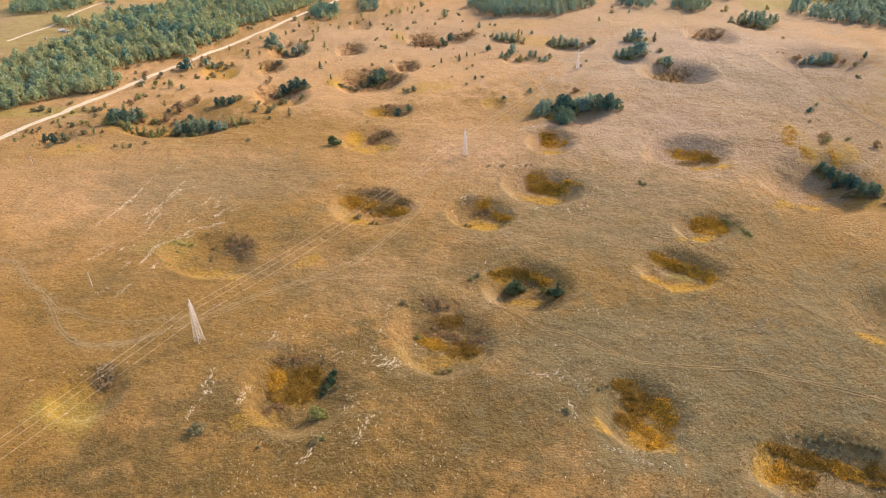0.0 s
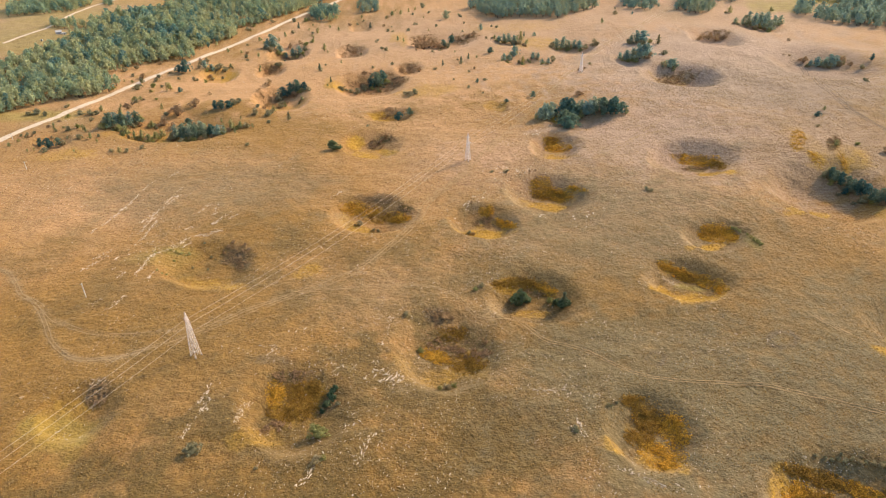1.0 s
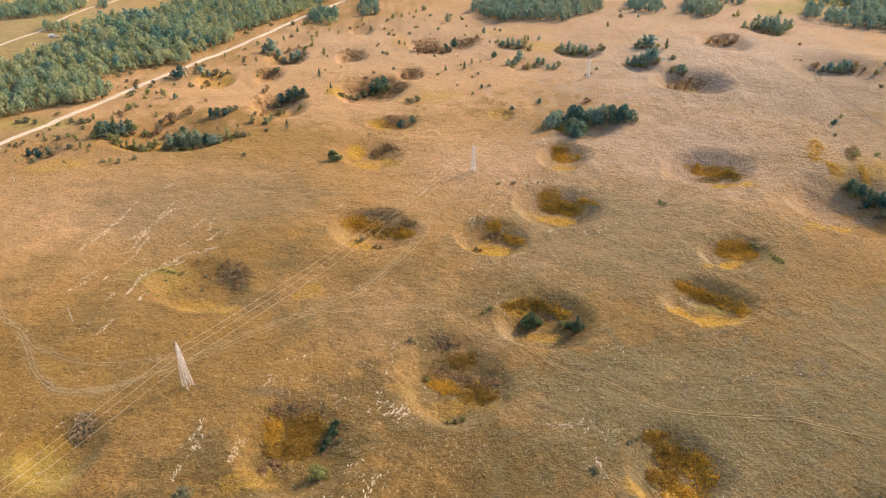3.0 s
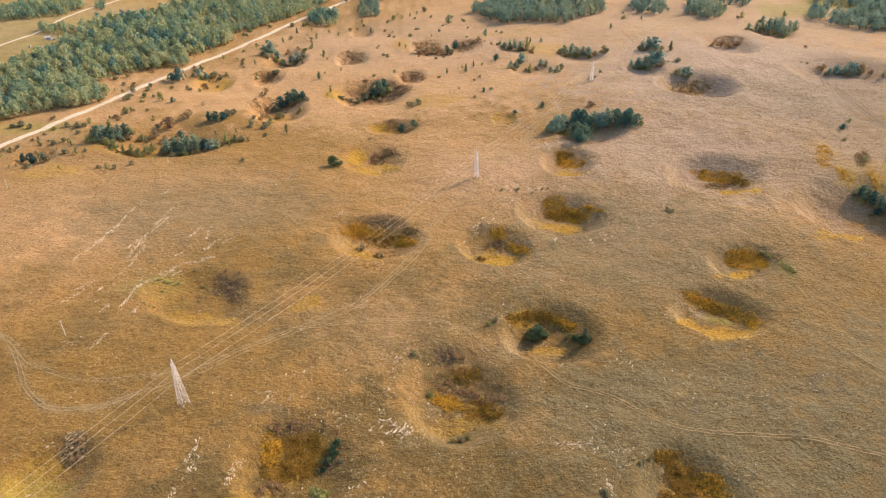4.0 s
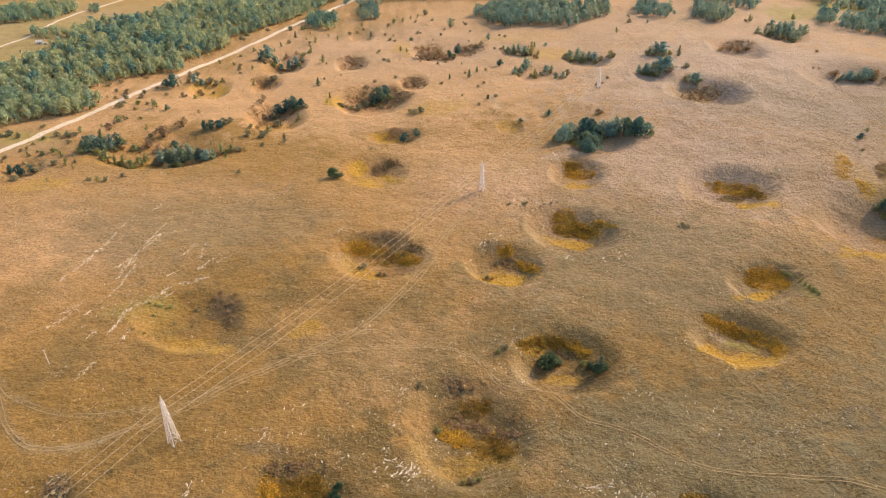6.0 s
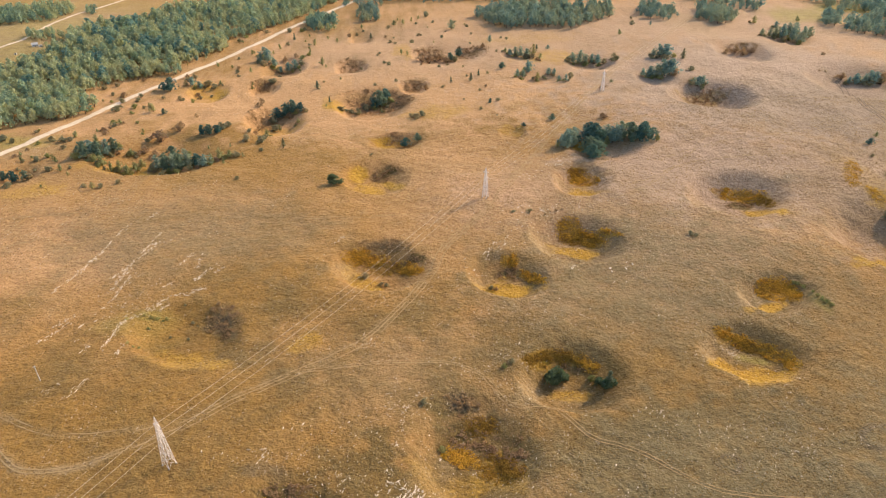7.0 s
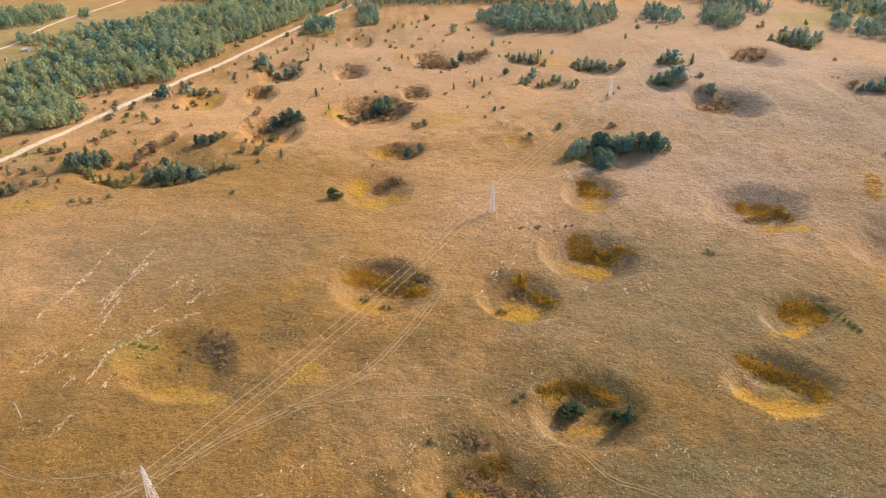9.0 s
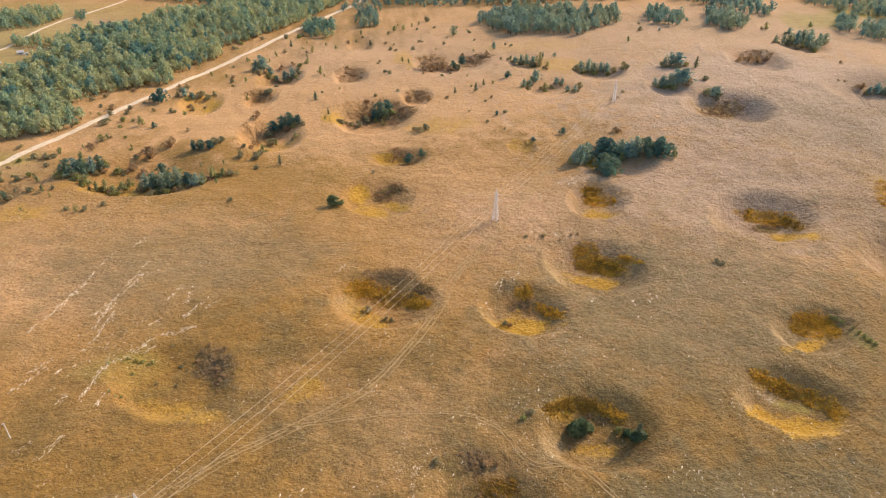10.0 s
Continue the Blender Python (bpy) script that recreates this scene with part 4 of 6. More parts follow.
plant("shrub", "hollow by the road", [(-174.5, 657.7, 3.5), (-160, 660.1, 2.2), (-164.7, 660.5, 3), (-157.7, 664.1, 7.8), (-151.8, 660.4, 5.9), (-147.7, 667.6, 2.1), (-149, 666, 1.6), (-145.5, 664.4, 2.1), (-175.4, 670, 4.9), (-123.9, 731.1, 3.7), (-121.3, 735.6, 5.8), (-90.1, 728.3, 4.6), (-94.7, 723, 4.9), (-82.3, 730.5, 6.5), (-117.5, 723.5, 6.4)])
plant("pale", "hollow by the road", [(-169.4, 658, 9), (-163, 658.3, 7.1), (-121.6, 733.9, 9.5), (-115, 737, 14.6), (-108.8, 737.1, 9), (-102.3, 727.7, 7.8), (-95.2, 729, 10.1), (-87.9, 729.4, 10.1)])
plant("light", "hollow by the road", [(-147.1, 666, 5.1)])
plant("shrub", "hollow with dead scrub", [(-86.3, 593.1, 4.4), (-91.2, 594.3, 3.3), (-72.3, 589.9, 3.6), (-68.1, 591.5, 2.7), (-67.3, 589, 3.5), (-89.8, 571.9, 6), (-93, 523.3, 5.5), (-93.5, 585.6, 6.2), (-10.2, 620.3, 4.9), (0.2, 615.8, 3.7), (-10.1, 612.6, 2.6), (-19.1, 608.5, 7.4), (-25.8, 600.1, 6.3), (-31.9, 603.7, 4.6), (20, 559.6, 6), (24.1, 563.9, 5.2), (16.3, 564, 3.9), (-6.7, 602.2, 2)])
plant("bush", "hollow with dead scrub", [(-92.5, 593.1, 3.9), (-73.9, 595, 4.3), (-75.2, 590, 3.9), (-74.4, 572.6, 2.1), (-71.9, 575.6, 2.1), (-91.7, 556.4, 2.2), (-95.9, 553.3, 2.4), (-96.4, 554.2, 3), (-12.7, 612.9, 4.7), (-6.2, 615, 5.2), (1.3, 617.4, 5.8), (-12.5, 609.7, 3.6), (-5.1, 603.4, 1.6)])
plant("round", "hollow with dead scrub", [(-89.1, 591.6, 9.3), (-83.6, 592.3, 11.1), (-77.6, 593.4, 11.1), (-71.3, 591.9, 8.3), (-8.1, 615.6, 12.6), (-2.6, 620.1, 11.7), (-13.4, 613, 8.7)])
plant("grey", "hollow with dead scrub", [(-87.3, 591.3, 4.5), (-84.3, 596.7, 3.4), (-80.9, 598.3, 4.2), (-80.4, 588.6, 5.4), (-74.5, 575.3, 1.8), (-102.7, 556.3, 5), (-4, 618.3, 4.8), (-10.6, 617, 2.8), (-21.7, 614.3, 5.6), (-5.9, 604.5, 2.1), (31.8, 624.7, 5.7), (16.2, 638.8, 5.8)])
plant("light", "hollow with dead scrub", [(-72.6, 574.1, 5.4), (-94, 555.7, 7), (-7.2, 603.8, 4.8)])
plant("round", "grove in the hollow", [(131.8, 471, 12), (138, 480, 13.5), (133, 485, 13), (141, 488, 12), (136, 497, 14.5), (142, 500, 14), (147, 499, 12), (139, 507, 12), (165.4, 491, 13), (171, 490, 14), (167, 498, 12), (175, 494, 11.5), (179, 491, 9)])
plant("pale", "grove in the hollow", [(117, 490, 11), (121, 493, 13), (126, 496, 13), (129, 503, 12.5), (123, 500, 11), (154, 497, 12), (158, 496, 13.5), (161, 499, 13), (152, 504, 12)])
plant("light", "grove in the hollow", [(148.5, 494, 7), (113, 491, 6), (182, 487, 6)])
plant("grey", "grove in the hollow", [(150, 499, 6), (146, 510, 8), (143, 514, 7), (184, 491, 3.5)])
plant("bush", "copses on the far slope", [(125.6, 717.1, 3.4), (121.3, 724.3, 2.7), (128.7, 723.5, 3.1), (130.8, 722.7, 3.8), (130.3, 721.2, 4.3), (135.1, 711.3, 3.2), (119.4, 722.4, 2.1), (172.9, 686.5, 4.5), (175, 677.9, 3.8), (179.2, 680.9, 4.2), (186.9, 679.1, 5.3), (186.8, 678.2, 3.6), (196, 682.6, 3.6), (197.8, 673.1, 3.9), (112.3, 640.9, 2.5), (117.8, 641.2, 3.2), (118.9, 649.9, 3.1), (120.3, 650.9, 3.8), (124.9, 660.3, 4.3), (129.3, 660.9, 5), (131.7, 640.2, 3.2), (149, 628.9, 2.1), (148, 629, 1.7), (150.7, 633.9, 2.2), (150.9, 622.4, 2.8), (140.5, 645.2, 1.5), (140.2, 643.6, 1.8), (244.7, 665.3, 3.1), (260, 669.9, 4.3), (257.3, 665.3, 4.5)])
plant("bush", "copses on the far slope", [(255.1, 672.9, 5), (265, 664.5, 5.3), (226.7, 627.2, 3.2), (231.5, 629, 4.2), (229.4, 621.7, 3.9), (230.2, 626.4, 4.2), (236.1, 618.6, 5.8), (237.8, 628, 4.3), (234, 622.8, 3.9), (229, 623.9, 2.2), (225.2, 625.3, 2.6)])
plant("shrub", "copses on the far slope", [(127, 718.2, 3.7), (123.2, 723, 4.8), (137.2, 719.5, 3.2), (129.1, 717.5, 4.5), (139.7, 709.5, 3.9), (143.7, 714.6, 4.9), (141.8, 702.1, 5.2), (137.2, 708.9, 5.2), (117.4, 727.7, 1.8), (115.9, 726.8, 2.5), (184.2, 685.6, 4.4), (188.2, 684.9, 4.3), (185.1, 681.5, 2.9), (170.3, 680.3, 6.2), (198.3, 681.4, 3.8), (194.9, 682.7, 4.4), (203.3, 675.1, 5.2), (210.6, 670.9, 7.2), (213.4, 670.5, 5.1), (122.5, 649.3, 2.9), (128.3, 659.4, 3.9), (134.7, 647, 2.7), (129.4, 644.4, 3.5), (145.9, 651.5, 2.6), (148.6, 645.3, 2.1), (147.2, 645.9, 2.2), (154.5, 620.1, 2.2), (157.9, 627.7, 5.8), (139.2, 646.6, 1.7), (248.9, 664.7, 3.6)])
plant("shrub", "copses on the far slope", [(244.6, 664.8, 4.6), (255.4, 660.9, 5.6), (256.9, 659.9, 3.8), (244.9, 668.9, 5.2), (224.7, 631.3, 2.7), (234.9, 627.9, 4.1), (240.3, 630.2, 4.6)])
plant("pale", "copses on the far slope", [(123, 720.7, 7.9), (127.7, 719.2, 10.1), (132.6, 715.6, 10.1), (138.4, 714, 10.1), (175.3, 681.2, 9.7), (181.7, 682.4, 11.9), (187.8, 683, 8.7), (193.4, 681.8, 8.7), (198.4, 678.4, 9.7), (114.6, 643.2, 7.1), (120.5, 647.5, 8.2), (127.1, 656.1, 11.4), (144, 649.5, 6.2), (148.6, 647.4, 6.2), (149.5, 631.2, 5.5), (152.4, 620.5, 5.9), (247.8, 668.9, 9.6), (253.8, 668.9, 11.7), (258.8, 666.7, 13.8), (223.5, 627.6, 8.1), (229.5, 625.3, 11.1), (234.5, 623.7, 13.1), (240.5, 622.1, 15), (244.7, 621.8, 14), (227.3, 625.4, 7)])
plant("grey", "copses on the far slope", [(136.6, 709.8, 5), (142, 686.5, 3.6), (141.2, 687.4, 2.5), (143.2, 683, 3.2), (191.3, 683.6, 3.9), (195.8, 680.1, 3.1), (196.3, 681.1, 4.3), (117.5, 643.1, 3.4), (142.9, 651.1, 2), (145.4, 651, 1.9), (147.1, 649.5, 1.9), (151.3, 617.4, 2.2), (226.8, 627.4, 3.3), (246.2, 615.3, 3.8), (245.1, 616.6, 4), (249, 621.2, 4.2), (250.1, 621.7, 4.7), (228.9, 623.2, 2.5)])
plant("light", "copses on the far slope", [(143.4, 708.4, 12.2), (144.5, 687.3, 7.6), (118.8, 725.6, 5.7), (132.8, 644.1, 7.1), (138.5, 644.6, 4.1)])
plant("conifer", "copses on the far slope", [(271, 656.9, 10.5)])
plant("shrub", "copses of the far hollows", [(262.1, 594.5, 4), (263.9, 603.1, 2.6), (267, 598.2, 3.7), (255.3, 600.5, 5.6), (405.4, 790.8, 2.6), (403.5, 735.5, 4), (404.7, 740.8, 3.8), (402.8, 737.8, 3.2), (409.5, 739.7, 4.5), (407, 724.8, 5.4), (429.4, 737.2, 4.4), (421.4, 731.1, 4.6), (417.6, 717.7, 5), (432.1, 722.3, 3.9), (429.5, 726.5, 4.2), (429.6, 745.2, 5.4), (469.3, 808, 2), (416.6, 766, 3.7), (424.5, 762.4, 3.1), (396.9, 601.8, 3.1), (396.9, 603.5, 2.9), (409.1, 601.9, 4.2), (410.5, 605.4, 3.6), (412.7, 598.6, 5.7), (416, 597.5, 5.3), (425.2, 598.6, 5.6), (424.7, 604.1, 5)])
plant("bush", "copses of the far hollows", [(264.2, 596.2, 3.4), (257.9, 603.7, 4.2), (264.3, 601.5, 2.9), (392.8, 736.4, 3.4), (411.4, 792.5, 2.9), (410.6, 740.8, 4.5), (411.6, 745.4, 4.7), (403.9, 737.9, 4.1), (415.2, 728.7, 4.7), (419.6, 719.3, 4.1), (414.1, 708.4, 5.7), (432, 724.4, 5.8), (438.9, 731.4, 3.9), (428.7, 744, 4.9), (419.2, 737.3, 3.8), (468.5, 803, 2.1), (471.9, 806.9, 2.8), (422.9, 770.8, 3.5), (399.7, 605, 3.1), (406, 604.6, 3.7), (409.6, 602.6, 2.8), (409.7, 602.6, 4.1), (428.9, 598.4, 4.4)])
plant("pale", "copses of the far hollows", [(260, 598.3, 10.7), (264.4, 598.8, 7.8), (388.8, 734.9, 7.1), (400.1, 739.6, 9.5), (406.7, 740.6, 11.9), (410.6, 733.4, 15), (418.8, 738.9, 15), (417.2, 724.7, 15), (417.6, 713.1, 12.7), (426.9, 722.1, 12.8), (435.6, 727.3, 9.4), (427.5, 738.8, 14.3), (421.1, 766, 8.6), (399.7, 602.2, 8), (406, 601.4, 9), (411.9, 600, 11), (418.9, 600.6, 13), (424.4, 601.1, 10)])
plant("grey", "copses of the far hollows", [(391.6, 736.8, 3.4), (386.3, 735.3, 3.1), (405.4, 792.8, 2.9), (421.9, 746.3, 5.5), (414.8, 733.8, 4), (409.5, 728.9, 5.1), (415.2, 718.8, 4.1), (431, 726.7, 3.4), (438.9, 728.5, 3.7), (406.9, 602.6, 5), (425.2, 596.3, 4.4), (429.1, 601.5, 6.8), (397.8, 610.4, 5.9), (432.7, 593.2, 4.8), (330.2, 691.4, 5.4), (339.7, 691.7, 7), (345.8, 687.1, 7), (352.5, 686, 5.9)])
plant("light", "copses of the far hollows", [(408.1, 789.3, 8.2), (468.5, 805.4, 6.5)])
plant("shrub", "hedge in the hollow", [(279.6, 380.9, 5.9), (283.4, 365.5, 3.7), (287.6, 373, 2.8), (289.3, 363.4, 3.9), (285.1, 369.6, 4), (291.5, 365.7, 2.8), (293, 356.1, 3.9), (285.7, 362.8, 4.5), (287.6, 358.9, 3.7), (287.7, 352.3, 3.3), (289.3, 351.1, 4.7), (292.3, 337.1, 4.2), (291.5, 336.3, 3), (289.2, 342.2, 3.4), (285.6, 349.3, 5.5), (281.8, 350.9, 3.1), (279.7, 363.2, 2.2), (290.2, 325.8, 5.2), (284.1, 380.9, 1.2), (283.4, 381.1, 2)])
plant("bush", "hedge in the hollow", [(284.8, 382.5, 2.7), (284.4, 375.7, 3.1), (285.1, 371.6, 2.5), (279.6, 372.9, 3), (280.8, 375.3, 3.6), (284.6, 370.6, 4), (293.3, 358.2, 3.7), (290.2, 342.9, 4.5), (286.3, 349.9, 3.5), (288.3, 345.6, 2.9), (283.9, 362.1, 1.8), (283.8, 360.8, 2.1), (295, 338.5, 1.6), (295.1, 337, 1.8), (298.2, 341.1, 2.4), (285, 381.4, 2)])
plant("grey", "hedge in the hollow", [(284.8, 382.8, 2.5), (286.7, 373.6, 3.7), (288.7, 366.8, 4.2), (289.2, 359.4, 4.4), (293.3, 360.1, 2.9), (291, 346.4, 4.1), (289.1, 337.9, 3.9)])
plant("round", "hedge in the hollow", [(282.6, 379.2, 7.5), (283.5, 374.7, 8.1), (284.4, 370.5, 8.8), (286.1, 366.6, 8.7), (287.8, 362.8, 9.3), (289.2, 358.8, 9.2), (290.3, 354.5, 9.2), (289.8, 347.7, 9.7), (290.1, 342.1, 9.6), (292, 339.5, 8.2), (282.2, 362.3, 5.3)])
plant("light", "hedge in the hollow", [(295.9, 339.8, 5.1), (283.5, 383.2, 4.1)])
plant("bush", "wooded hollow by the road", [(-208.9, 498, 5.6), (-209.2, 498.4, 3.8), (-198.2, 497.3, 5.3), (-207.5, 504.4, 4.9), (-203.9, 510.9, 3.7), (-202.9, 512.8, 5.3), (-199.4, 508.5, 4.5), (-199.9, 513.4, 5.6), (-189.4, 520.4, 5.2), (-207.7, 521.2, 3), (-203.9, 515.7, 3.6), (-206.2, 516.8, 3.4), (-193.5, 490.9, 3.9), (-180.7, 489.5, 3), (-183.5, 490.3, 4.2), (-171.1, 483.5, 3.3), (-175.5, 482.2, 3.2), (-173.6, 492.3, 2.9), (-169.8, 493.6, 2.9), (-168.9, 493.5, 2.2), (-167.7, 500.3, 2.4), (-154.5, 498.5, 4.8), (-148.2, 493.5, 4.5), (-147.4, 486.8, 5.3), (-142, 481.8, 5.2), (-135.8, 495.9, 5.3), (-136.9, 486.6, 4.1), (-121, 485.3, 3.1), (-115.8, 499.6, 2.7), (-116.6, 499.9, 2.5)])
plant("bush", "wooded hollow by the road", [(-117.3, 500.4, 3.8), (-113.1, 497.4, 3), (-113.1, 495.3, 2.3), (-151.6, 508.5, 3.8), (-149, 513.4, 3.1), (-141.8, 515.9, 4.3), (-181.7, 516.5, 2.9), (-181.8, 514.1, 3.2)])
plant("round", "wooded hollow by the road", [(-204.6, 499.9, 12.5), (-197.3, 505.1, 12.6), (-190.7, 516.4, 10.5), (-151.1, 490.4, 12.4), (-140.7, 488.6, 11.6), (-131.4, 492.7, 10.2), (-152.3, 513.6, 8.9)])
plant("pale", "wooded hollow by the road", [(-202.5, 506.8, 11.9), (-194.2, 511, 11.2), (-157, 494, 10.9), (-146.6, 492.2, 11.7), (-136.3, 491.8, 10.9), (-124.8, 485.7, 9.3), (-143.4, 512.4, 8.9)])
plant("shrub", "wooded hollow by the road", [(-191.6, 509.9, 4.3), (-200.7, 499.2, 5.3), (-191, 514.8, 4.8), (-193, 515.9, 4), (-195.5, 495.2, 3.4), (-195, 496.1, 3.7), (-182, 489.8, 3.8), (-188.5, 487.2, 2.6), (-177.5, 492.2, 3.7), (-172.3, 488.9, 3.1), (-171.4, 497.5, 2.9), (-158.4, 491.6, 3), (-159.5, 491.2, 5.4), (-143.2, 493.4, 4.9), (-144.1, 486.3, 5.8), (-138.7, 492.6, 5), (-134.9, 486, 4), (-133.9, 496, 4.6), (-133.6, 495.6, 3.6), (-127.9, 488.2, 2.9), (-122.3, 496.2, 2.7), (-121, 488.1, 4.2), (-105.9, 498.3, 5.3), (-149.9, 477.8, 4.3), (-176.7, 513.8, 3)])
plant("grey", "wooded hollow by the road", [(-189.9, 519.6, 4.1), (-188.9, 513.4, 4), (-177.5, 488, 3.6), (-170.7, 486.8, 3.7), (-158.2, 489.1, 2.6), (-162.3, 492, 2.4), (-152.5, 495.2, 4.3), (-146.2, 493.3, 3.6), (-146.7, 492.8, 5.8), (-137, 484.6, 3.6), (-126, 490.6, 4.7), (-129.1, 484.3, 3), (-119.1, 494, 4.2), (-114.2, 497.3, 2.3), (-152.7, 516.5, 3), (-144.7, 516.7, 2.9), (-146.7, 508.7, 3), (-172.6, 519.4, 6.2), (-164.2, 513.3, 6.2)])
plant("light", "wooded hollow by the road", [(-203.1, 520.3, 8.9), (-191.7, 493.8, 8.5), (-184.9, 487.9, 7.7), (-180.4, 490.1, 8.5), (-173.9, 484.5, 7.7), (-170.9, 490.8, 7), (-168.3, 496.2, 7), (-160.4, 491.1, 6.2), (-120.9, 491.3, 8.6), (-117, 497.4, 7.9), (-110.9, 497.6, 7.1), (-180, 514.9, 6.5)])
plant("shrub", "near hollows", [(-26.7, 206.3, 1.8), (40.6, 278.5, 2.5), (-75.7, 183.7, 4.7), (-32.5, 175.7, 3.3), (17.1, 214.6, 3.8), (-20.7, 357.8, 3.4), (-9.7, 349.6, 2.6), (-12.4, 350.9, 2.3), (42.3, 340.5, 2.6), (158.1, 366.8, 2.8), (155.9, 368.7, 2.8), (2.5, 258.5, 2.7), (-52.9, 174.8, 1.6), (65.1, 403.2, 2.1), (74.7, 403.2, 2.5)])
plant("bush", "near hollows", [(73.1, 272.4, 3.8), (36.8, 276.1, 2.5), (-33.3, 191.6, 6.5), (-30.2, 177.3, 2.4), (13.9, 214.2, 2.7), (19.8, 215.1, 2.7), (7.9, 240.7, 2.6)])
plant("dark", "near hollows", [(-28.7, 213, 2.1), (58.4, 273.2, 8.3), (56.7, 275.5, 4.5), (61.8, 274.7, 4.5), (75.9, 270.7, 3.8), (78.4, 266.9, 6.3), (-29.1, 210, 3.7), (-30.9, 206.9, 2.9), (-27.8, 213.1, 2.9), (-32.6, 204, 2.3)])
plant("bush", "near hollows", [(189.8, 323.8, 2.2), (191.1, 322.2, 2.4), (192.2, 319.8, 2.2), (193.6, 314.1, 1.8), (193.2, 309.6, 2.0), (193.6, 306.7, 2.2), (194.0, 303.9, 2.4), (194.3, 300.9, 2.0)])
plant("shrub", "near hollows", [(77.1, 193.6, 2.0), (78.7, 194.2, 1.4), (61.0, 182.8, 2.0), (61.3, 180.9, 1.8), (81.4, 196.0, 1.2)])
plant("conifer", "near hollows", [(78.8, 267.2, 8.2)])
plant("grey", "near hollows", [(44.5, 339, 2.2), (90.2, 403.7, 2.2), (94.1, 404.4, 1.8), (83, 400, 1.5), (47, 366, 1.8)])
plant("shrub", "dark bushes on the steep side", [(146.4, 163.3, 1.6), (148.7, 162.5, 1.8), (151, 162.6, 2), (153.1, 161.5, 2.2), (155.5, 161.5, 2), (157.5, 160.3, 2.2), (159.9, 160.2, 1.8), (161.7, 159, 2.2), (163.6, 158, 2), (165.3, 157, 1.8), (167.2, 155.8, 2.1), (152.6, 163.6, 1.5), (159.3, 161.7, 1.4), (164.9, 158.6, 1.4), (168.5, 154.2, 2.1), (143.5, 164.3, 1.3)])
plant("grey", "dead brush", [(16.2, 259.1, 2.1), (19.9, 258.2, 2.6), (23.9, 258, 2.1), (-88.5, 325, 1.9), (-84.4, 322.1, 2.1), (-80.3, 319.6, 2.1), (-77.2, 320.1, 1.8), (-86.4, 328, 1.9), (-81.6, 316.1, 1.6), (-90.4, 321, 1.6), (-79.8, 325.2, 1.6), (-119.1, 213.6, 2), (-116.1, 213.8, 1.8)])
plant("bush", "green tufts", [(-117.7, 322.5, 1.8), (-114.7, 321.6, 1.6), (-112.4, 321.2, 1.6), (-109.9, 320.3, 1.3), (-108.4, 321.5, 1.6), (-119.1, 302.6, 1.5), (-116.6, 300.9, 1.2), (-114.6, 301.1, 1.2), (-124.3, 319.3, 1.3), (-114.4, 314.7, 1.3), (317.4, 408.4, 2.7)])
plant("shrub", "green tufts", [(-96.8, 319.3, 1.3), (-94.3, 316.9, 1), (-96.5, 308.5, 1.3), (-102, 329.4, 1.3), (-104.3, 309.6, 1.3)])
plant("shrub", "verge and pasture by the road", [(-241.9, 496.8, 2.6), (-258.3, 486.3, 2.2), (-168.6, 620.1, 3.2), (-172.1, 680.1, 5), (-202.7, 616.2, 4.1), (-194, 599.4, 2.7), (-188.5, 598.9, 3.5), (-184.7, 621.5, 2.7), (-104, 844.8, 6.2), (-238.4, 534, 4), (-160.3, 641.6, 4.7), (-137.4, 695.7, 3.6), (-263, 489.1, 2.5), (-101.6, 709.9, 3.7), (-179, 517.8, 2.7), (-224.4, 517.5, 3.5), (-203.2, 526.3, 2.4), (-204.6, 562.1, 3.7), (-255.7, 493.5, 2.6), (-259.3, 490.8, 2.2), (-245.3, 481.5, 2.5), (-104.5, 672.8, 4.5), (-214.3, 512.5, 2.7), (-216, 525, 3.1), (-151.9, 646.8, 2.4), (-87.7, 852.6, 4.4), (-78.3, 788.7, 2.9), (-229.9, 484.7, 1.8), (-207.3, 483.3, 2.5), (-233.4, 498, 3)])
plant("shrub", "verge and pasture by the road", [(-163.2, 659.3, 3.9), (-229.9, 476.4, 3.6), (-203.7, 504.6, 2.6), (-170.8, 459.8, 3.5), (-196.4, 639.2, 2.3), (-100.3, 792.2, 5.2), (-170.9, 619.3, 4.1), (-242.1, 488.4, 2.2), (-208.6, 485.2, 1.8), (-227.8, 633.1, 3.2), (-251.5, 576.3, 2.5), (-153.4, 808.7, 4.7), (-136.5, 853.6, 5), (-163, 789.2, 4), (-254.8, 549.8, 2.8), (-152.3, 826.9, 3.6), (-185.6, 752.2, 4.9), (-113.5, 887.6, 3.2), (-128.8, 840.2, 4.3), (-182.4, 754.4, 4.4)])
plant("bush", "verge and pasture by the road", [(-75.9, 753.4, 3.9), (-81.9, 744, 4.9), (-77.4, 775.8, 2.9), (-200.7, 599.3, 4.4), (-127, 752.7, 3.9), (-189.2, 564.8, 2.5), (-161.2, 619.2, 4.1), (-245.4, 528.3, 3.1), (-228.9, 502.6, 3.7), (-260.4, 478.6, 2.1), (-90.7, 847.8, 5.6), (-199.9, 587.3, 3), (-179.9, 544.2, 2), (-207.5, 568.7, 3.4), (-239.2, 503.8, 1.9), (-223.9, 616.1, 2.3), (-249, 585.2, 3), (-233, 596.7, 3.9), (-254.1, 552.6, 2.9), (-148.4, 826.9, 3.6), (-237.4, 615.8, 3.2), (-167, 779.9, 4), (-148.6, 823.9, 3.6)])
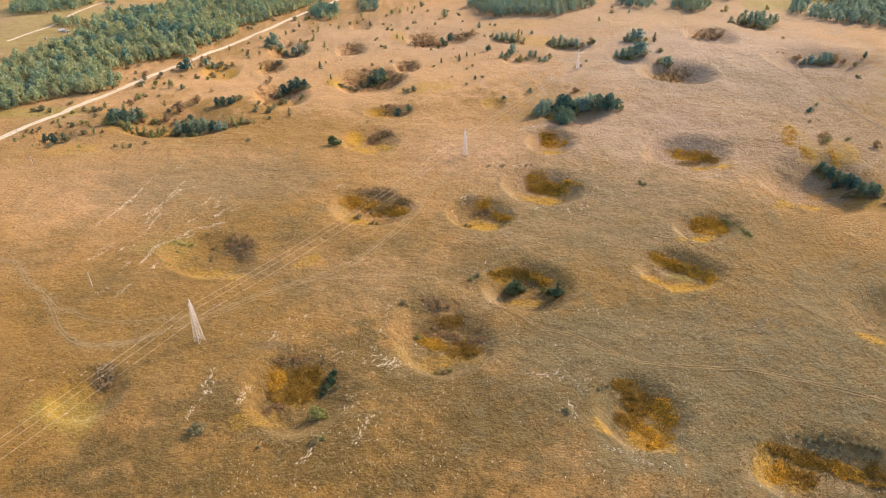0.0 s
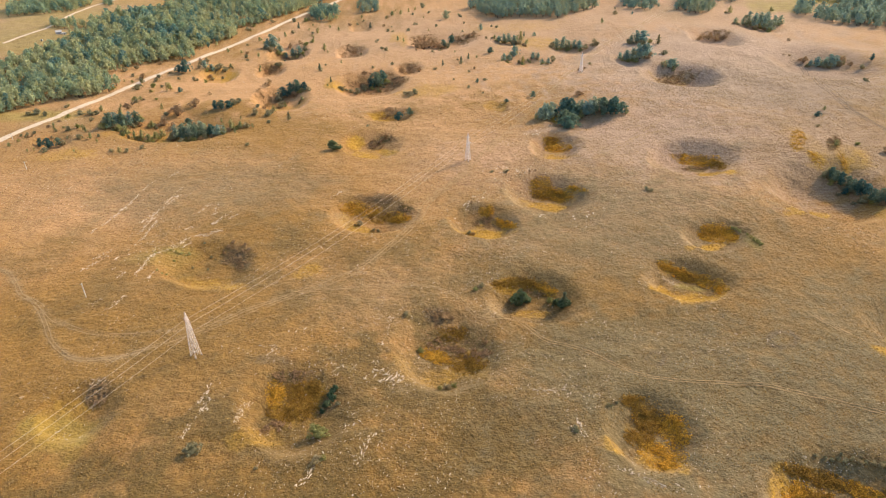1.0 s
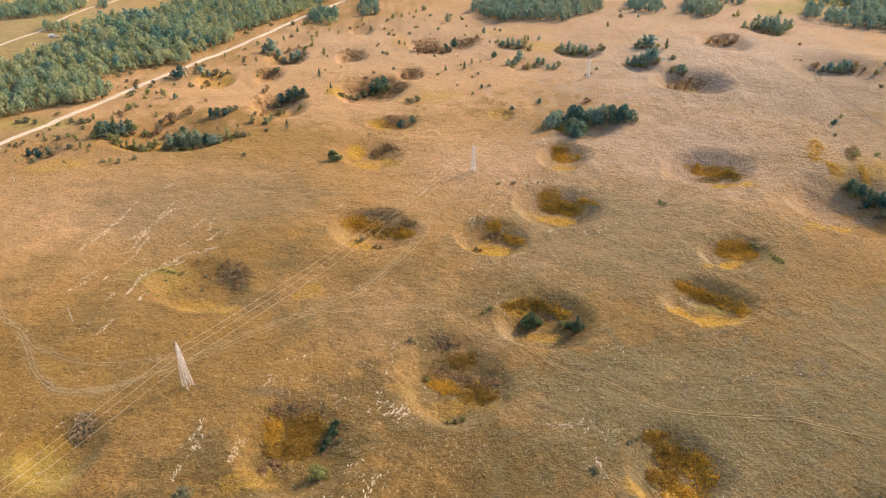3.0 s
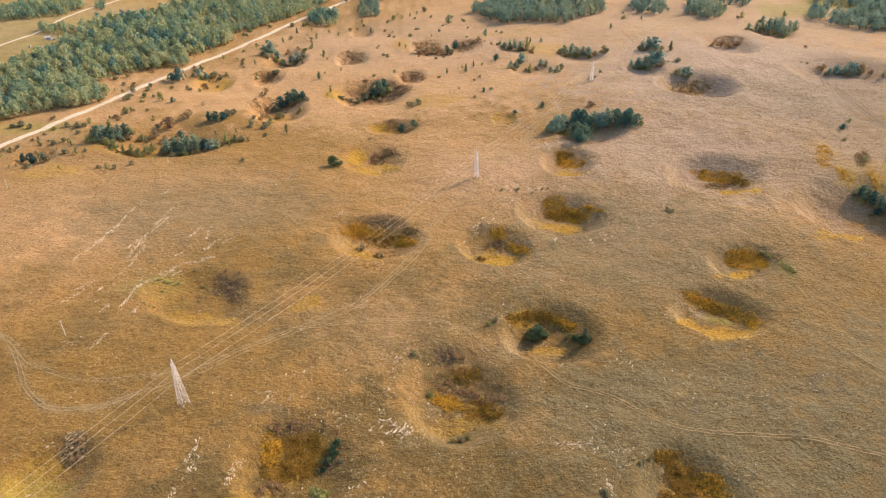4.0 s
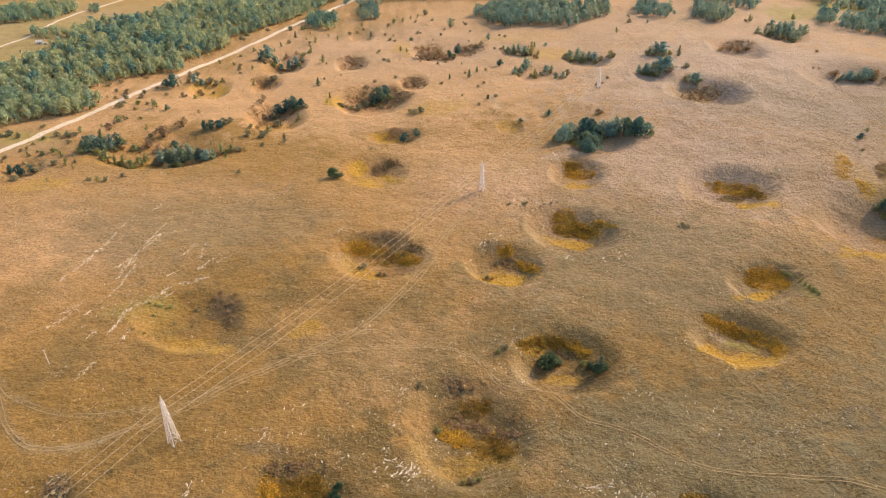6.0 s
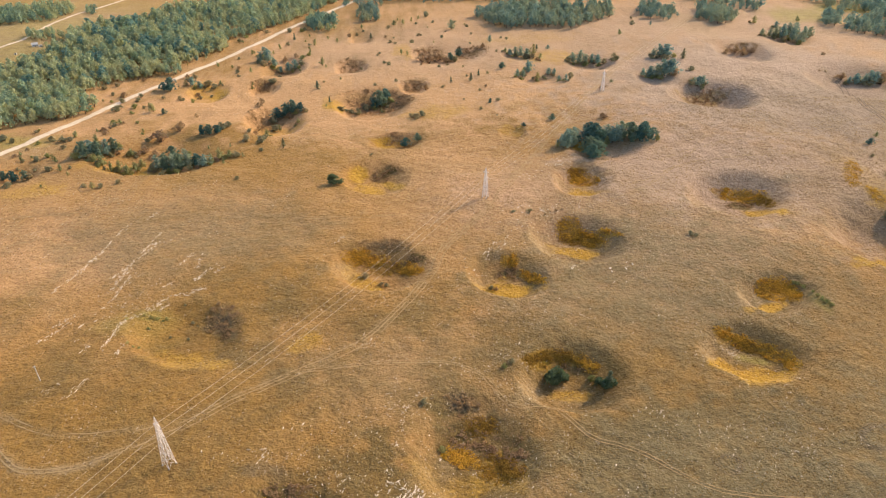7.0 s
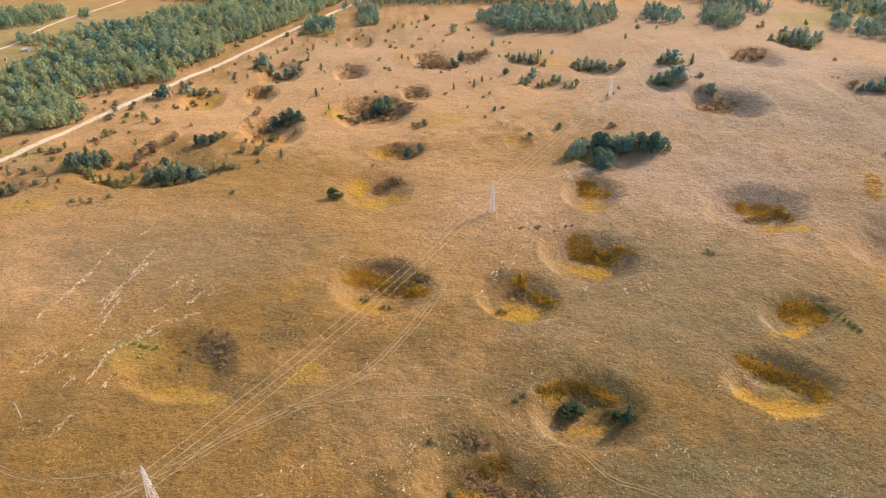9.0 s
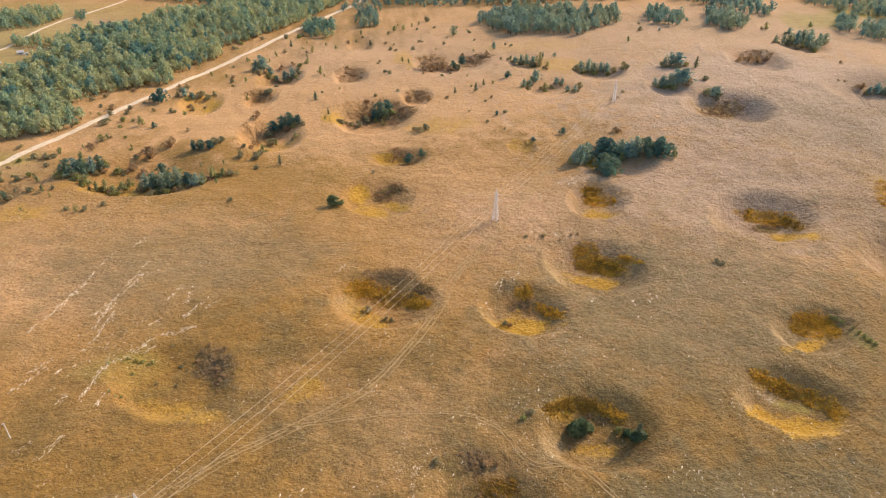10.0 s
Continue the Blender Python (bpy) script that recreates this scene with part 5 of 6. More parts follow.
plant("light", "verge and pasture by the road", [(-263, 470.6, 3.7), (-201.5, 565.7, 4.4), (-247.6, 507.1, 3.9), (-243.4, 498.7, 3.5), (-208.1, 564.5, 3), (-238.9, 482.8, 3.4), (-82.4, 715.5, 3.8), (-112.2, 761.5, 4.6), (-177, 665, 3), (-132.9, 760.8, 5.2), (-125.3, 697.4, 4.8), (-179.9, 547.3, 3.8), (-191.3, 604.2, 3.2), (-134.3, 767.3, 3.5), (-158.3, 716.1, 4.9), (-119.5, 665.8, 3.1), (-80.2, 824.2, 3.7), (-235.1, 499.3, 2.7), (-243.1, 462.2, 2.5), (-213.4, 550.6, 3.4), (-234.6, 592.7, 3.6), (-94.7, 941.1, 6.4), (-230.7, 617.8, 2.8), (-149, 804.7, 4.2), (-187.2, 719.2, 2.7)])
plant("grey", "verge and pasture by the road", [(-256.6, 485.1, 2.2), (-138.1, 707.8, 3.6), (-205.7, 544.7, 3.6), (-250.6, 505.1, 3), (-210.2, 553.4, 3.3), (-89.3, 753, 4.4), (-149.3, 579, 3.4), (-209.9, 509.2, 2.3), (-178.4, 679.3, 4.5), (-99.3, 747.3, 5), (-163.1, 646.2, 4.3)])
plant("light", "pasture below the ridge", [(19, 891.4, 3.6), (-41.6, 663, 2.7), (-51.1, 598.7, 2.9), (-12.7, 623.3, 1.6), (79.5, 867.8, 3.7), (71.3, 683.7, 2.6), (51, 846.8, 2.5), (52.2, 778.2, 2.7), (-56.9, 708.6, 3.3), (93.9, 849.4, 3.4), (41.3, 740.6, 2.3)])
plant("grey", "pasture below the ridge", [(-6.9, 621.3, 2.2), (-18.8, 634.9, 2.8), (33.5, 699.9, 2.3), (-36.6, 737.7, 2.5), (76.9, 759.7, 3.6), (82.5, 618.3, 2.9), (2.5, 819.8, 3.8)])
plant("shrub", "pasture below the ridge", [(83.4, 863.9, 4), (47, 627.1, 2.8), (11.8, 788, 3.3), (129, 774, 3.5), (89.6, 770.3, 2), (-23.7, 712, 2.9), (11.2, 816.2, 2.1), (7.5, 652.3, 2.5), (70.8, 652.7, 2.2), (-56.2, 658.2, 2.3), (70.6, 565.7, 2.4), (38.2, 817, 3.5), (-29.3, 840.8, 3.2), (-21.8, 851.2, 3.1), (69.2, 824.2, 2.1), (60.3, 589.7, 2), (38.9, 868.3, 3.3), (76.3, 611.3, 2.3), (-7.3, 738.8, 2.6), (9.1, 619.4, 1.5), (49.3, 690.7, 3.1), (96.2, 809.7, 2.5), (-11.2, 643.4, 3), (6.1, 611.2, 2.1), (57.9, 696.6, 2.6), (40.8, 815.7, 2.3), (109.9, 727.7, 2.9), (80.7, 550.1, 1.6), (124.4, 781.9, 2.5), (-1.8, 610.7, 2.8)])


def inside(x, y, polygon):
    hit = np.zeros(x.shape, bool)
    for (x0, y0), (x1, y1) in zip(polygon, polygon[1:] + polygon[:1]):
        cross = (y0 > y) != (y1 > y)
        hit ^= cross & (x < (x1 - x0) * (y - y0) / (y1 - y0 + 1e-9) + x0)
    return hit


FOREST_STOCK = [plant_arrays("forest", 700 + k, 1.0) for k in range(6)]


def forest(name, polygon, spacing, low, high, leaves="forest"):
    """Uncountable trees over an area, joined into one wood."""
    px, py = np.array(polygon).T
    rng = np.random.RandomState(len(name) * 13 + int(abs(px[0])))
    x, y = np.meshgrid(np.arange(px.min(), px.max(), spacing), np.arange(py.min(), py.max(), spacing))
    x, y = (x + rng.uniform(-0.45, 0.45, x.shape) * spacing).ravel(), (y + rng.uniform(-0.45, 0.45, y.shape) * spacing).ravel()
    keep = inside(x, y, polygon) & (y < 1500)
    x, y = x[keep], y[keep]
    wood, green, tones = [], [], []
    for k, (tx, ty, tz) in enumerate(zip(x, y, mesh_z(x, y))):
        w, g = FOREST_STOCK[rng.randint(6)]
        h = rng.uniform(low, high) * rng.choice([0.65, 0.9, 1.1, 1.25]) * (0.8 + 0.4 * float(vnoise(np.array(tx / 40), np.array(ty / 40), 5)))
        turn = rng.uniform(0, 6.28)
        m = np.array([[math.cos(turn), -math.sin(turn), 0], [math.sin(turn), math.cos(turn), 0], [0, 0, 1]]) * np.array([[h * 1.05], [h * 1.05], [h * 1.06]])
        wood.append((w[0] @ m.T + (tx, ty, tz), w[1]))
        green.append((g[0] @ m.T + (tx, ty, tz), g[1]))
        tones.append(np.full(len(g[0]), 0.55 * rng.rand() + 0.45 * float(vnoise(np.array(tx / 26), np.array(ty / 26), 9))))
    top = tagged(new(name), "dense mixed green woodland of many trees", "woodland", kind="stuff")
    part("trunks", mesh_from("trunks", *joined(wood), BARK), top)
    part("crowns", leaf_mesh("crowns", joined(green), LEAF[leaves], np.concatenate(tones)), top)


forest("forest", [(-317, 500), (-292, 549), (-273, 564), (-251, 573), (-233, 588), (-233, 610), (-256, 632), (-253, 644), (-229, 672), (-211, 684), (-187, 692), (-191, 722), (-172, 747), (-164, 773), (-164, 811), (-135, 848), (-112, 884), (-79, 964), (-23, 1095), (-88, 1135), (-195, 1006), (-232, 955), (-271, 908), (-291, 872), (-307, 851), (-323, 817), (-314, 777), (-323, 748), (-327, 721), (-348, 667), (-370, 593)], 6.2, 7.2, 13.0)
forest("hedge_by_the_lane", [(-361, 795), (-347, 795), (-328, 804), (-335, 821), (-359, 825), (-367, 812)], 5.9, 5.1, 8.1)
forest("woods_by_the_meadow", [(-435, 861), (-389, 870), (-372, 886), (-360, 929), (-378, 966), (-412, 971), (-437, 939), (-464, 920)], 7.1, 6.8, 11.7)
forest("copse_at_the_lane", [(-350, 923), (-337, 923), (-347, 950), (-358, 950)], 5.0, 4.2, 7.2)
# far woods marked pale take the haze-tinted leaves
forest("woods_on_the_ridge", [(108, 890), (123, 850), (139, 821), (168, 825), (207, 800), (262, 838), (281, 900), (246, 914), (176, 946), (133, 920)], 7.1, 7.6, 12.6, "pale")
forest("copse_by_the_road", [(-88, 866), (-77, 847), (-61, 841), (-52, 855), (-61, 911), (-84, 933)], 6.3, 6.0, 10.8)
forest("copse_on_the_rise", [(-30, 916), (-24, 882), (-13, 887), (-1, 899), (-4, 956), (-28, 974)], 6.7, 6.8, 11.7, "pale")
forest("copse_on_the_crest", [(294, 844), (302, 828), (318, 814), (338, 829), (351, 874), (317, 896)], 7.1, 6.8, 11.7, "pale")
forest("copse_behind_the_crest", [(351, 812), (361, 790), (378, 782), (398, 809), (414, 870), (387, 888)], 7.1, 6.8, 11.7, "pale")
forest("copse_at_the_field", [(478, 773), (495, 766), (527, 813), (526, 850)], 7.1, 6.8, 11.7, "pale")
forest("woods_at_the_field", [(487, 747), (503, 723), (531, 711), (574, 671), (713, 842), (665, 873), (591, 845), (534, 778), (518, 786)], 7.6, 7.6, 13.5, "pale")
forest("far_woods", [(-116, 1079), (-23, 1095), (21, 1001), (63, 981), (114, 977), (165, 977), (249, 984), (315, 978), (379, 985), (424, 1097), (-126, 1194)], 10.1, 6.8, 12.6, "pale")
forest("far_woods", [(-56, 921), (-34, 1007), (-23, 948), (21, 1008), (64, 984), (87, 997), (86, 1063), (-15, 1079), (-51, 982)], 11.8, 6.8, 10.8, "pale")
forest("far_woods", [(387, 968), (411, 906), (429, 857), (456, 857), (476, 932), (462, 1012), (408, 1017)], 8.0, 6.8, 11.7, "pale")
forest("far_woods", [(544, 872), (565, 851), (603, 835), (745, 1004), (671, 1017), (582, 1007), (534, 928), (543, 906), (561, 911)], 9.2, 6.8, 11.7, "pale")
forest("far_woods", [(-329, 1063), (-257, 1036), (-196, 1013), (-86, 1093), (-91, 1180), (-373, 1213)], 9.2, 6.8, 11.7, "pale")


# ---- bracken and scrub in the hollows ----
def bracken(x, y, a, b, turn, tone, thick=1.0):
    """A patch of knee-high to chest-high fern and scrub."""
    rng = np.random.RandomState(int(abs(x * 3 + y * 7)))
    n = int(min(7000, thick * (6.8 if tone < 0.5 else 4.2) * math.pi * a * b))
    r, t = np.sqrt(rng.rand(n)), rng.uniform(0, 6.283, n)
    c, s = math.cos(math.radians(turn)), math.sin(math.radians(turn))
    u, w = 1.1 * a * r * np.cos(t), 1.1 * b * r * np.sin(t)
    px, py = x + u * c - w * s, y + u * s + w * c
    keep = (r + 1.1 * fbm(px, py, 5, 3, 77) < 1.04 * rng.uniform(0.32, 1.22, n)) & (fbm(px, py, 2.4, 2, 78) > (-0.34 if tone < 0.5 else -0.12))
    px, py = px[keep], py[keep]
    n = len(px)
    size = rng.uniform(0.25, 0.6, n) * (1 + 1.6 * fbm(px, py, 2.6, 2, 79)) * (1.15 - 0.45 * r[keep])
    fronds = 5
    turn = rng.uniform(0, 6.283, (n, 1)) + np.arange(fronds) * 6.283 / fronds + rng.uniform(-0.3, 0.3, (n, fronds))
    out = np.stack([np.cos(turn), np.sin(turn)], -1) * size[:, None, None]
    z = mesh_z(px, py)
    root = np.stack([px, py, z], -1)[:, None, :] + np.zeros((n, fronds, 3))
    mid, tip = root.copy(), root.copy()
    side = np.stack([-np.sin(turn), np.cos(turn)], -1) * (0.36 * size)[:, None, None]
    lift = size[:, None] * rng.uniform(0.3, 0.85, (n, fronds))
    mound = 1.1 * np.clip(fbm(px, py, 3.2, 2, 80) + 0.08, 0, 1)[:, None] * (1.0 if tone < 0.9 else 0.3)
    lift = lift + mound
    mid[..., :2] += out * 0.45
    mid[..., 2] += lift
    tip[..., :2] += out * 1.0
    tip[..., 2] += mound + (lift - mound) * rng.uniform(0.45, 0.95, (n, fronds))
    left, right = mid.copy(), mid.copy()
    left[..., :2] += side
    right[..., :2] -= side
    v = np.stack([root, left, tip, right], 2).reshape(-1, 3)
    f = np.arange(len(v)).reshape(-1, 4)
    name, label, mat = ("bracken", "rust-orange autumn bracken in a hollow", FERN) if tone < 0.3 else ("bracken", "olive-brown withered bracken in a hollow", FERN_BROWN) if tone < 0.5 else ("scrub", "dark brown dry scrub in a hollow", FERN_DARK) if tone < 0.9 else ("scrub", "grey leafless brush in a hollow", FERN_GREY)
    tagged(new(name, mesh_from(name, v, f, mat)), label, name, kind="stuff")


bracken(263.6, 584.3, 19.3, 8.7, 0, 0.55)
bracken(348, 697.2, 16.3, 12.4, 0, 0.9)
bracken(-13.8, 618.8, 22.7, 20, 0, 0.85)
bracken(9.7, 607.5, 11.1, 12.5, 0, 0.7)
bracken(-34.1, 721.9, 13.1, 15.6, 0, 0.75)
bracken(23.1, 645.3, 10.3, 11.2, 0, 0.85)
bracken(-99.6, 584.3, 13.6, 17.7, 0, 0.9)
bracken(-110.7, 667.4, 11.3, 11.6, 0, 0.85)
bracken(45.6, 749.4, 15.8, 20.6, 0, 0.8)
bracken(89, 743.7, 16.9, 17.4, 0, 0.95)
bracken(2.6, 526.9, 9.7, 8.9, 0, 0.6)
bracken(-120.2, 217.8, 6.7, 6.6, 0, 0.95)
bracken(-24.6, 371.6, 8.0, 4.5, 25, 0.2)
bracken(-15.4, 370.3, 8.3, 3.5, -2, 0.25)
bracken(2.4, 359.2, 9.6, 4.3, -46, 0.25)
bracken(-11.2, 364.3, 9.7, 5.6, -14, 0.4, 0.6)
bracken(6.7, 366.0, 5.4, 3.3, -39, 0.8)
# grey fronds added where the bank holds only shaded grass
bracken(-8.0, 378.4, 15.0, 4.3, -7, 0.95)
bracken(55.0, 359.3, 4.8, 4.2, -26, 0.2)
bracken(53.2, 351.8, 6.4, 5.4, -35, 0.6)
bracken(63.9, 343.6, 10.5, 3.0, -57, 0.25)
bracken(94.7, 390.7, 7.6, 7.1, 19, 0.2)
bracken(104.7, 381.3, 11.8, 5.3, -37, 0.25)
bracken(114.8, 380.2, 7.8, 2.6, -44, 0.2)
bracken(98.4, 382.7, 11.3, 4.0, -16, 0.4)
bracken(119.1, 449.9, 11.4, 7.2, -46, 0.25)
bracken(116.9, 456.8, 7.4, 4.1, 9, 0.3)
bracken(-9.3, 472.0, 7.8, 6.4, 24, 0.7)
bracken(-2.1, 475.5, 6.6, 4.1, -44, 0.8)
bracken(211.3, 419.5, 15.8, 6.1, -25, 0.2)
bracken(220.9, 408.5, 9.5, 4.5, -78, 0.3)
bracken(206.8, 410.9, 9.2, 4.6, -7, 0.75)
bracken(179.6, 321.3, 10.4, 7.3, 11, 0.25)
bracken(186.4, 316.3, 6.5, 3.5, 75, 0.25)
bracken(175.6, 320.9, 6.6, 4.2, 46, 0.4)
bracken(138.7, 291.3, 5.2, 3.3, -0, 0.2)
bracken(146.6, 286.8, 6.5, 3.5, -30, 0.25)
bracken(154.6, 280.4, 7.6, 3.8, -53, 0.2)
bracken(159.3, 271.4, 7.0, 3.2, 85, 0.2)
bracken(148.8, 283.8, 5.4, 2.3, -40, 0.4)
bracken(51.5, 281.2, 6.6, 3.4, 23, 0.35)
bracken(63.2, 283.5, 9.5, 3.0, -5, 0.35)
bracken(73.5, 279.2, 6.1, 3.0, -33, 0.25)
bracken(67.6, 279.1, 5.6, 2.2, -17, 0.6)
bracken(23.1, 249.7, 7.0, 4.5, -16, 0.35)
bracken(16.2, 246.9, 7.7, 7.0, 32, 0.7)
bracken(27.3, 241.0, 10.5, 6.0, -52, 0.7)
bracken(14.1, 237.2, 7.7, 4.5, -38, 0.2)
bracken(16.0, 259.3, 7.1, 4.5, 5, 0.95)
bracken(27.3, 229.8, 9.3, 6.4, -38, 0.35)
bracken(34.3, 235.2, 8.7, 4.0, 89, 0.75)
bracken(-39.9, 213.0, 8.9, 7.4, -34, 0.35)
bracken(-51.3, 213.5, 6.7, 4.0, -85, 0.25)
bracken(-43.9, 205.4, 9.9, 4.9, -4, 0.3)
bracken(-50.2, 197.7, 6.4, 3.2, 2, 0.75)
bracken(-46.2, 221.9, 9.4, 3.3, -2, 0.6)
bracken(-31.6, 206.9, 6.4, 4.0, 70, 0.95)
bracken(92.3, 190.7, 7.5, 6.0, 77, 0.35)
bracken(99.6, 183.5, 8.2, 5.3, 89, 0.25)
bracken(91.1, 172.4, 8.5, 6.8, -37, 0.2)
bracken(87.8, 197.6, 4.5, 2.7, 11, 0.3)
bracken(85.7, 181.7, 5.5, 5.2, -12, 0.3)
bracken(135.1, 159.3, 7.1, 2.4, -15, 0.4)
bracken(145.7, 156.2, 9.4, 3.1, -20, 0.4)
bracken(155.1, 150.4, 6.7, 3.2, -43, 0.25)
bracken(130.8, 152.5, 7.2, 3.7, 30, 0.25)
bracken(138.5, 150.2, 6.0, 4.3, 5, 0.35)
bracken(162.9, 147.5, 5.6, 3.9, 48, 0.4)
bracken(282.4, 421.2, 17.0, 5.2, 59, 0.15, 0.35)
bracken(282.0, 399.0, 9.5, 3.6, -87, 0.15, 0.4)
bracken(296.7, 390.7, 11.5, 3.4, 66, 0.15, 0.35)
bracken(304.0, 413.7, 12.9, 4.6, 53, 0.6)
bracken(-81.8, 316.0, 12.3, 7.7, -56, 0.95)
bracken(-79.3, 308.3, 8.5, 4.7, -41, 0.6)


# ---- limestone ----
ROCK_V = np.array([(1, 0, 0.1), (0.2, 0.9, -0.1), (-1, 0.1, 0), (-0.1, -1, 0.1), (0.1, 0.05, 1), (0, 0, -0.6)])
ROCK_F = np.array([(0, 1, 4), (1, 2, 4), (2, 3, 4), (3, 0, 4), (1, 0, 5), (2, 1, 5), (3, 2, 5), (0, 3, 5)])
STRIKE = math.radians(57)  # the direction in which the limestone beds run


def rocks(name, label, x, y, size, seed, turn=None):
    rng = np.random.RandomState(seed)
    n = len(x)
    v = ROCK_V[None] * (1 + rng.uniform(-0.28, 0.28, (n, len(ROCK_V), 1)))
    v = v * np.stack([size * rng.uniform(0.9, 2.8, n), size * rng.uniform(0.45, 0.9, n), size * rng.uniform(0.3, 0.6, n)], -1)[:, None, :]
    a = (STRIKE + rng.normal(0, 0.6, n)) if turn is None else turn + rng.normal(0, 0.3, n)
    c, s = np.cos(a)[:, None], np.sin(a)[:, None]
    v = np.stack([v[..., 0] * c - v[..., 1] * s, v[..., 0] * s + v[..., 1] * c, v[..., 2]], -1)
    v += np.stack([x, y, mesh_z(x, y) + 0.12 * size], -1)[:, None, :]
    f = (ROCK_F[None] + (np.arange(n) * len(ROCK_V))[:, None, None]).reshape(-1, 3)
    tagged(new(name, mesh_from(name, v.reshape(-1, 3), f, STONE)), label, "rocks", kind="stuff")


def stone_row(x0, y0, x1, y1):
    """A ledge of limestone that breaks through the turf in a broken line."""
    rng = np.random.RandomState(int(abs(x0 * 5 + y1)))
    length = math.hypot(x1 - x0, y1 - y0)
    t = np.sort(rng.rand(int(length * 2.7)))
    t = t[vnoise(t * length / 5, t * 0, int(abs(x0))) > 0.27]
    off = rng.normal(0, 0.6, len(t))
    x, y = x0 + (x1 - x0) * t + off * (y1 - y0) / length, y0 + (y1 - y0) * t - off * (x1 - x0) / length
    rocks("limestone_ledge", "broken white limestone ledge in the turf", x, y, 0.12 + 0.27 * rng.rand(len(t)) ** 1.3, int(abs(x1 * 3)), math.atan2(y1 - y0, x1 - x0))


def stone_field(x, y, a, b, n, big=1.0):
    rng = np.random.RandomState(int(abs(x * 11 + y)))
    px, py = x + a * rng.normal(0, 0.55, n), y + b * rng.normal(0, 0.55, n)
    rocks("loose_stones", "scattered white limestone blocks in the turf", px, py, big * (0.1 + 0.28 * rng.rand(n) ** 2), int(abs(x * 7)))


stone_row(-79.8, 203.1, -75.9, 217.8)
stone_row(-77.4, 201.5, -74.3, 215.4)
stone_row(-64.3, 194.6, -61.2, 210.4)
stone_row(-63.2, 196.2, -60.3, 209.3)
stone_row(-18.7, 172.8, -13.1, 187.2)
stone_row(-17.4, 188.1, -14.9, 192.6)
stone_row(-37.9, 165.8, -33.1, 174.1)
stone_row(-36.1, 166.6, -34.5, 171.6)
stone_row(-33.8, 153.2, -31.8, 156.3)
stone_row(-13.1, 223.9, -1.5, 214.9)
stone_row(-13.1, 221.1, -11.2, 228.3)
stone_row(-9.1, 237.7, -4.1, 258.1)
stone_row(70.1, 165, 85.2, 154.6)
stone_row(62.5, 186.8, 64.2, 178.2)
stone_row(44.5, 178.8, 50.9, 178.8)
stone_row(-81.1, 190.3, -79.7, 197.6)
stone_row(49.8, 204.4, 68.8, 205.3)
stone_row(-159.6, 358.7, -157.1, 372.3)
stone_row(-156.8, 370.1, -149.9, 390.7)
stone_row(-151.5, 394.1, -147.4, 405.8)
stone_row(-141.3, 409.7, -135.9, 417.1)
stone_row(-154.8, 380.9, -152.1, 389.3)
stone_row(-137.1, 360.1, -130.1, 387)
stone_row(-135.9, 362.1, -127.5, 384.9)
stone_row(-132, 382.2, -120.7, 387.6)
stone_row(-130.4, 388, -128.2, 398.1)
stone_row(-140.3, 337.7, -136.7, 360.5)
stone_row(-136.9, 333, -132.6, 355)
stone_row(-141.6, 352.8, -136.8, 364.8)
stone_row(-126.3, 316.9, -110, 336.4)
stone_row(-124.5, 316.7, -109.2, 335.6)
stone_row(-110, 336.4, -94.6, 341.9)
stone_row(-107.5, 334.1, -94.4, 343.3)
stone_row(-102.4, 347.8, -88.5, 358.8)
stone_row(-101.8, 349.2, -92.6, 361.6)
stone_row(-128.7, 297.9, -125.8, 316.8)
stone_row(-128.2, 302.3, -124.4, 319.3)
stone_row(-140.6, 306.6, -137.7, 320)
stone_row(-143.3, 314.9, -139.6, 322.9)
stone_row(-111.7, 361.3, -106.7, 372.9)
stone_row(-115.5, 343.8, -111.1, 349.5)
stone_row(-112.5, 327, -108.9, 331.3)
stone_row(-136.2, 296.6, -134.4, 302.6)
stone_row(-102.6, 358.3, -101.8, 373)
stone_row(-39.6, 375.8, -28.2, 388.6)
stone_row(-161.8, 305.9, -147.8, 325.4)
stone_row(-158.5, 303.4, -148.7, 320.3)
stone_row(-133.1, 291.4, -126.9, 303.3)
stone_row(-132.4, 269.8, -127.2, 282)
stone_row(-139.5, 275.8, -137.2, 278.2)
stone_row(-122, 292.1, -120.9, 302.4)
stone_row(-123.6, 220.9, -118.3, 225.6)
stone_row(-122.9, 221.3, -118.5, 224.8)
stone_row(-165.6, 343.6, -153.2, 385.1)
stone_row(-139.7, 340.4, -134.5, 361.4)
stone_row(-55, 235.5, -52.3, 240.2)
stone_field(-2.8, 217.1, 6.3, 4.8, 60)
stone_field(-119, 326.6, 19.9, 18.3, 110)
stone_field(-131, 329.3, 13.4, 25.4, 90)
stone_field(-76.2, 206.4, 4.8, 7.8, 40)
stone_field(-63.2, 204.5, 3.8, 5.7, 40)
stone_field(61.3, 185.7, 6.8, 9.1, 50)
stone_field(-1.4, 259.2, 8.1, 7.1, 50)
stone_field(45.3, 283, 8.7, 6.1, 40)
stone_field(55.1, 372.6, 14.2, 9, 40)
stone_field(80.5, 380.8, 14.8, 11.6, 60)
stone_field(94, 366.4, 21.7, 11, 50)
stone_field(141.7, 451.1, 25.8, 13.8, 40)
stone_field(-119.5, 219.9, 10.5, 5, 40)
stone_field(130.3, 234.1, 16.6, 17.4, 50)
stone_field(89.3, 242.6, 16.2, 13, 50)
stone_field(55.6, 199.2, 18.7, 13.2, 50)
stone_field(-16.5, 188.1, 13.4, 14.4, 60)
stone_field(-20.3, 173.5, 12.8, 10.5, 50)
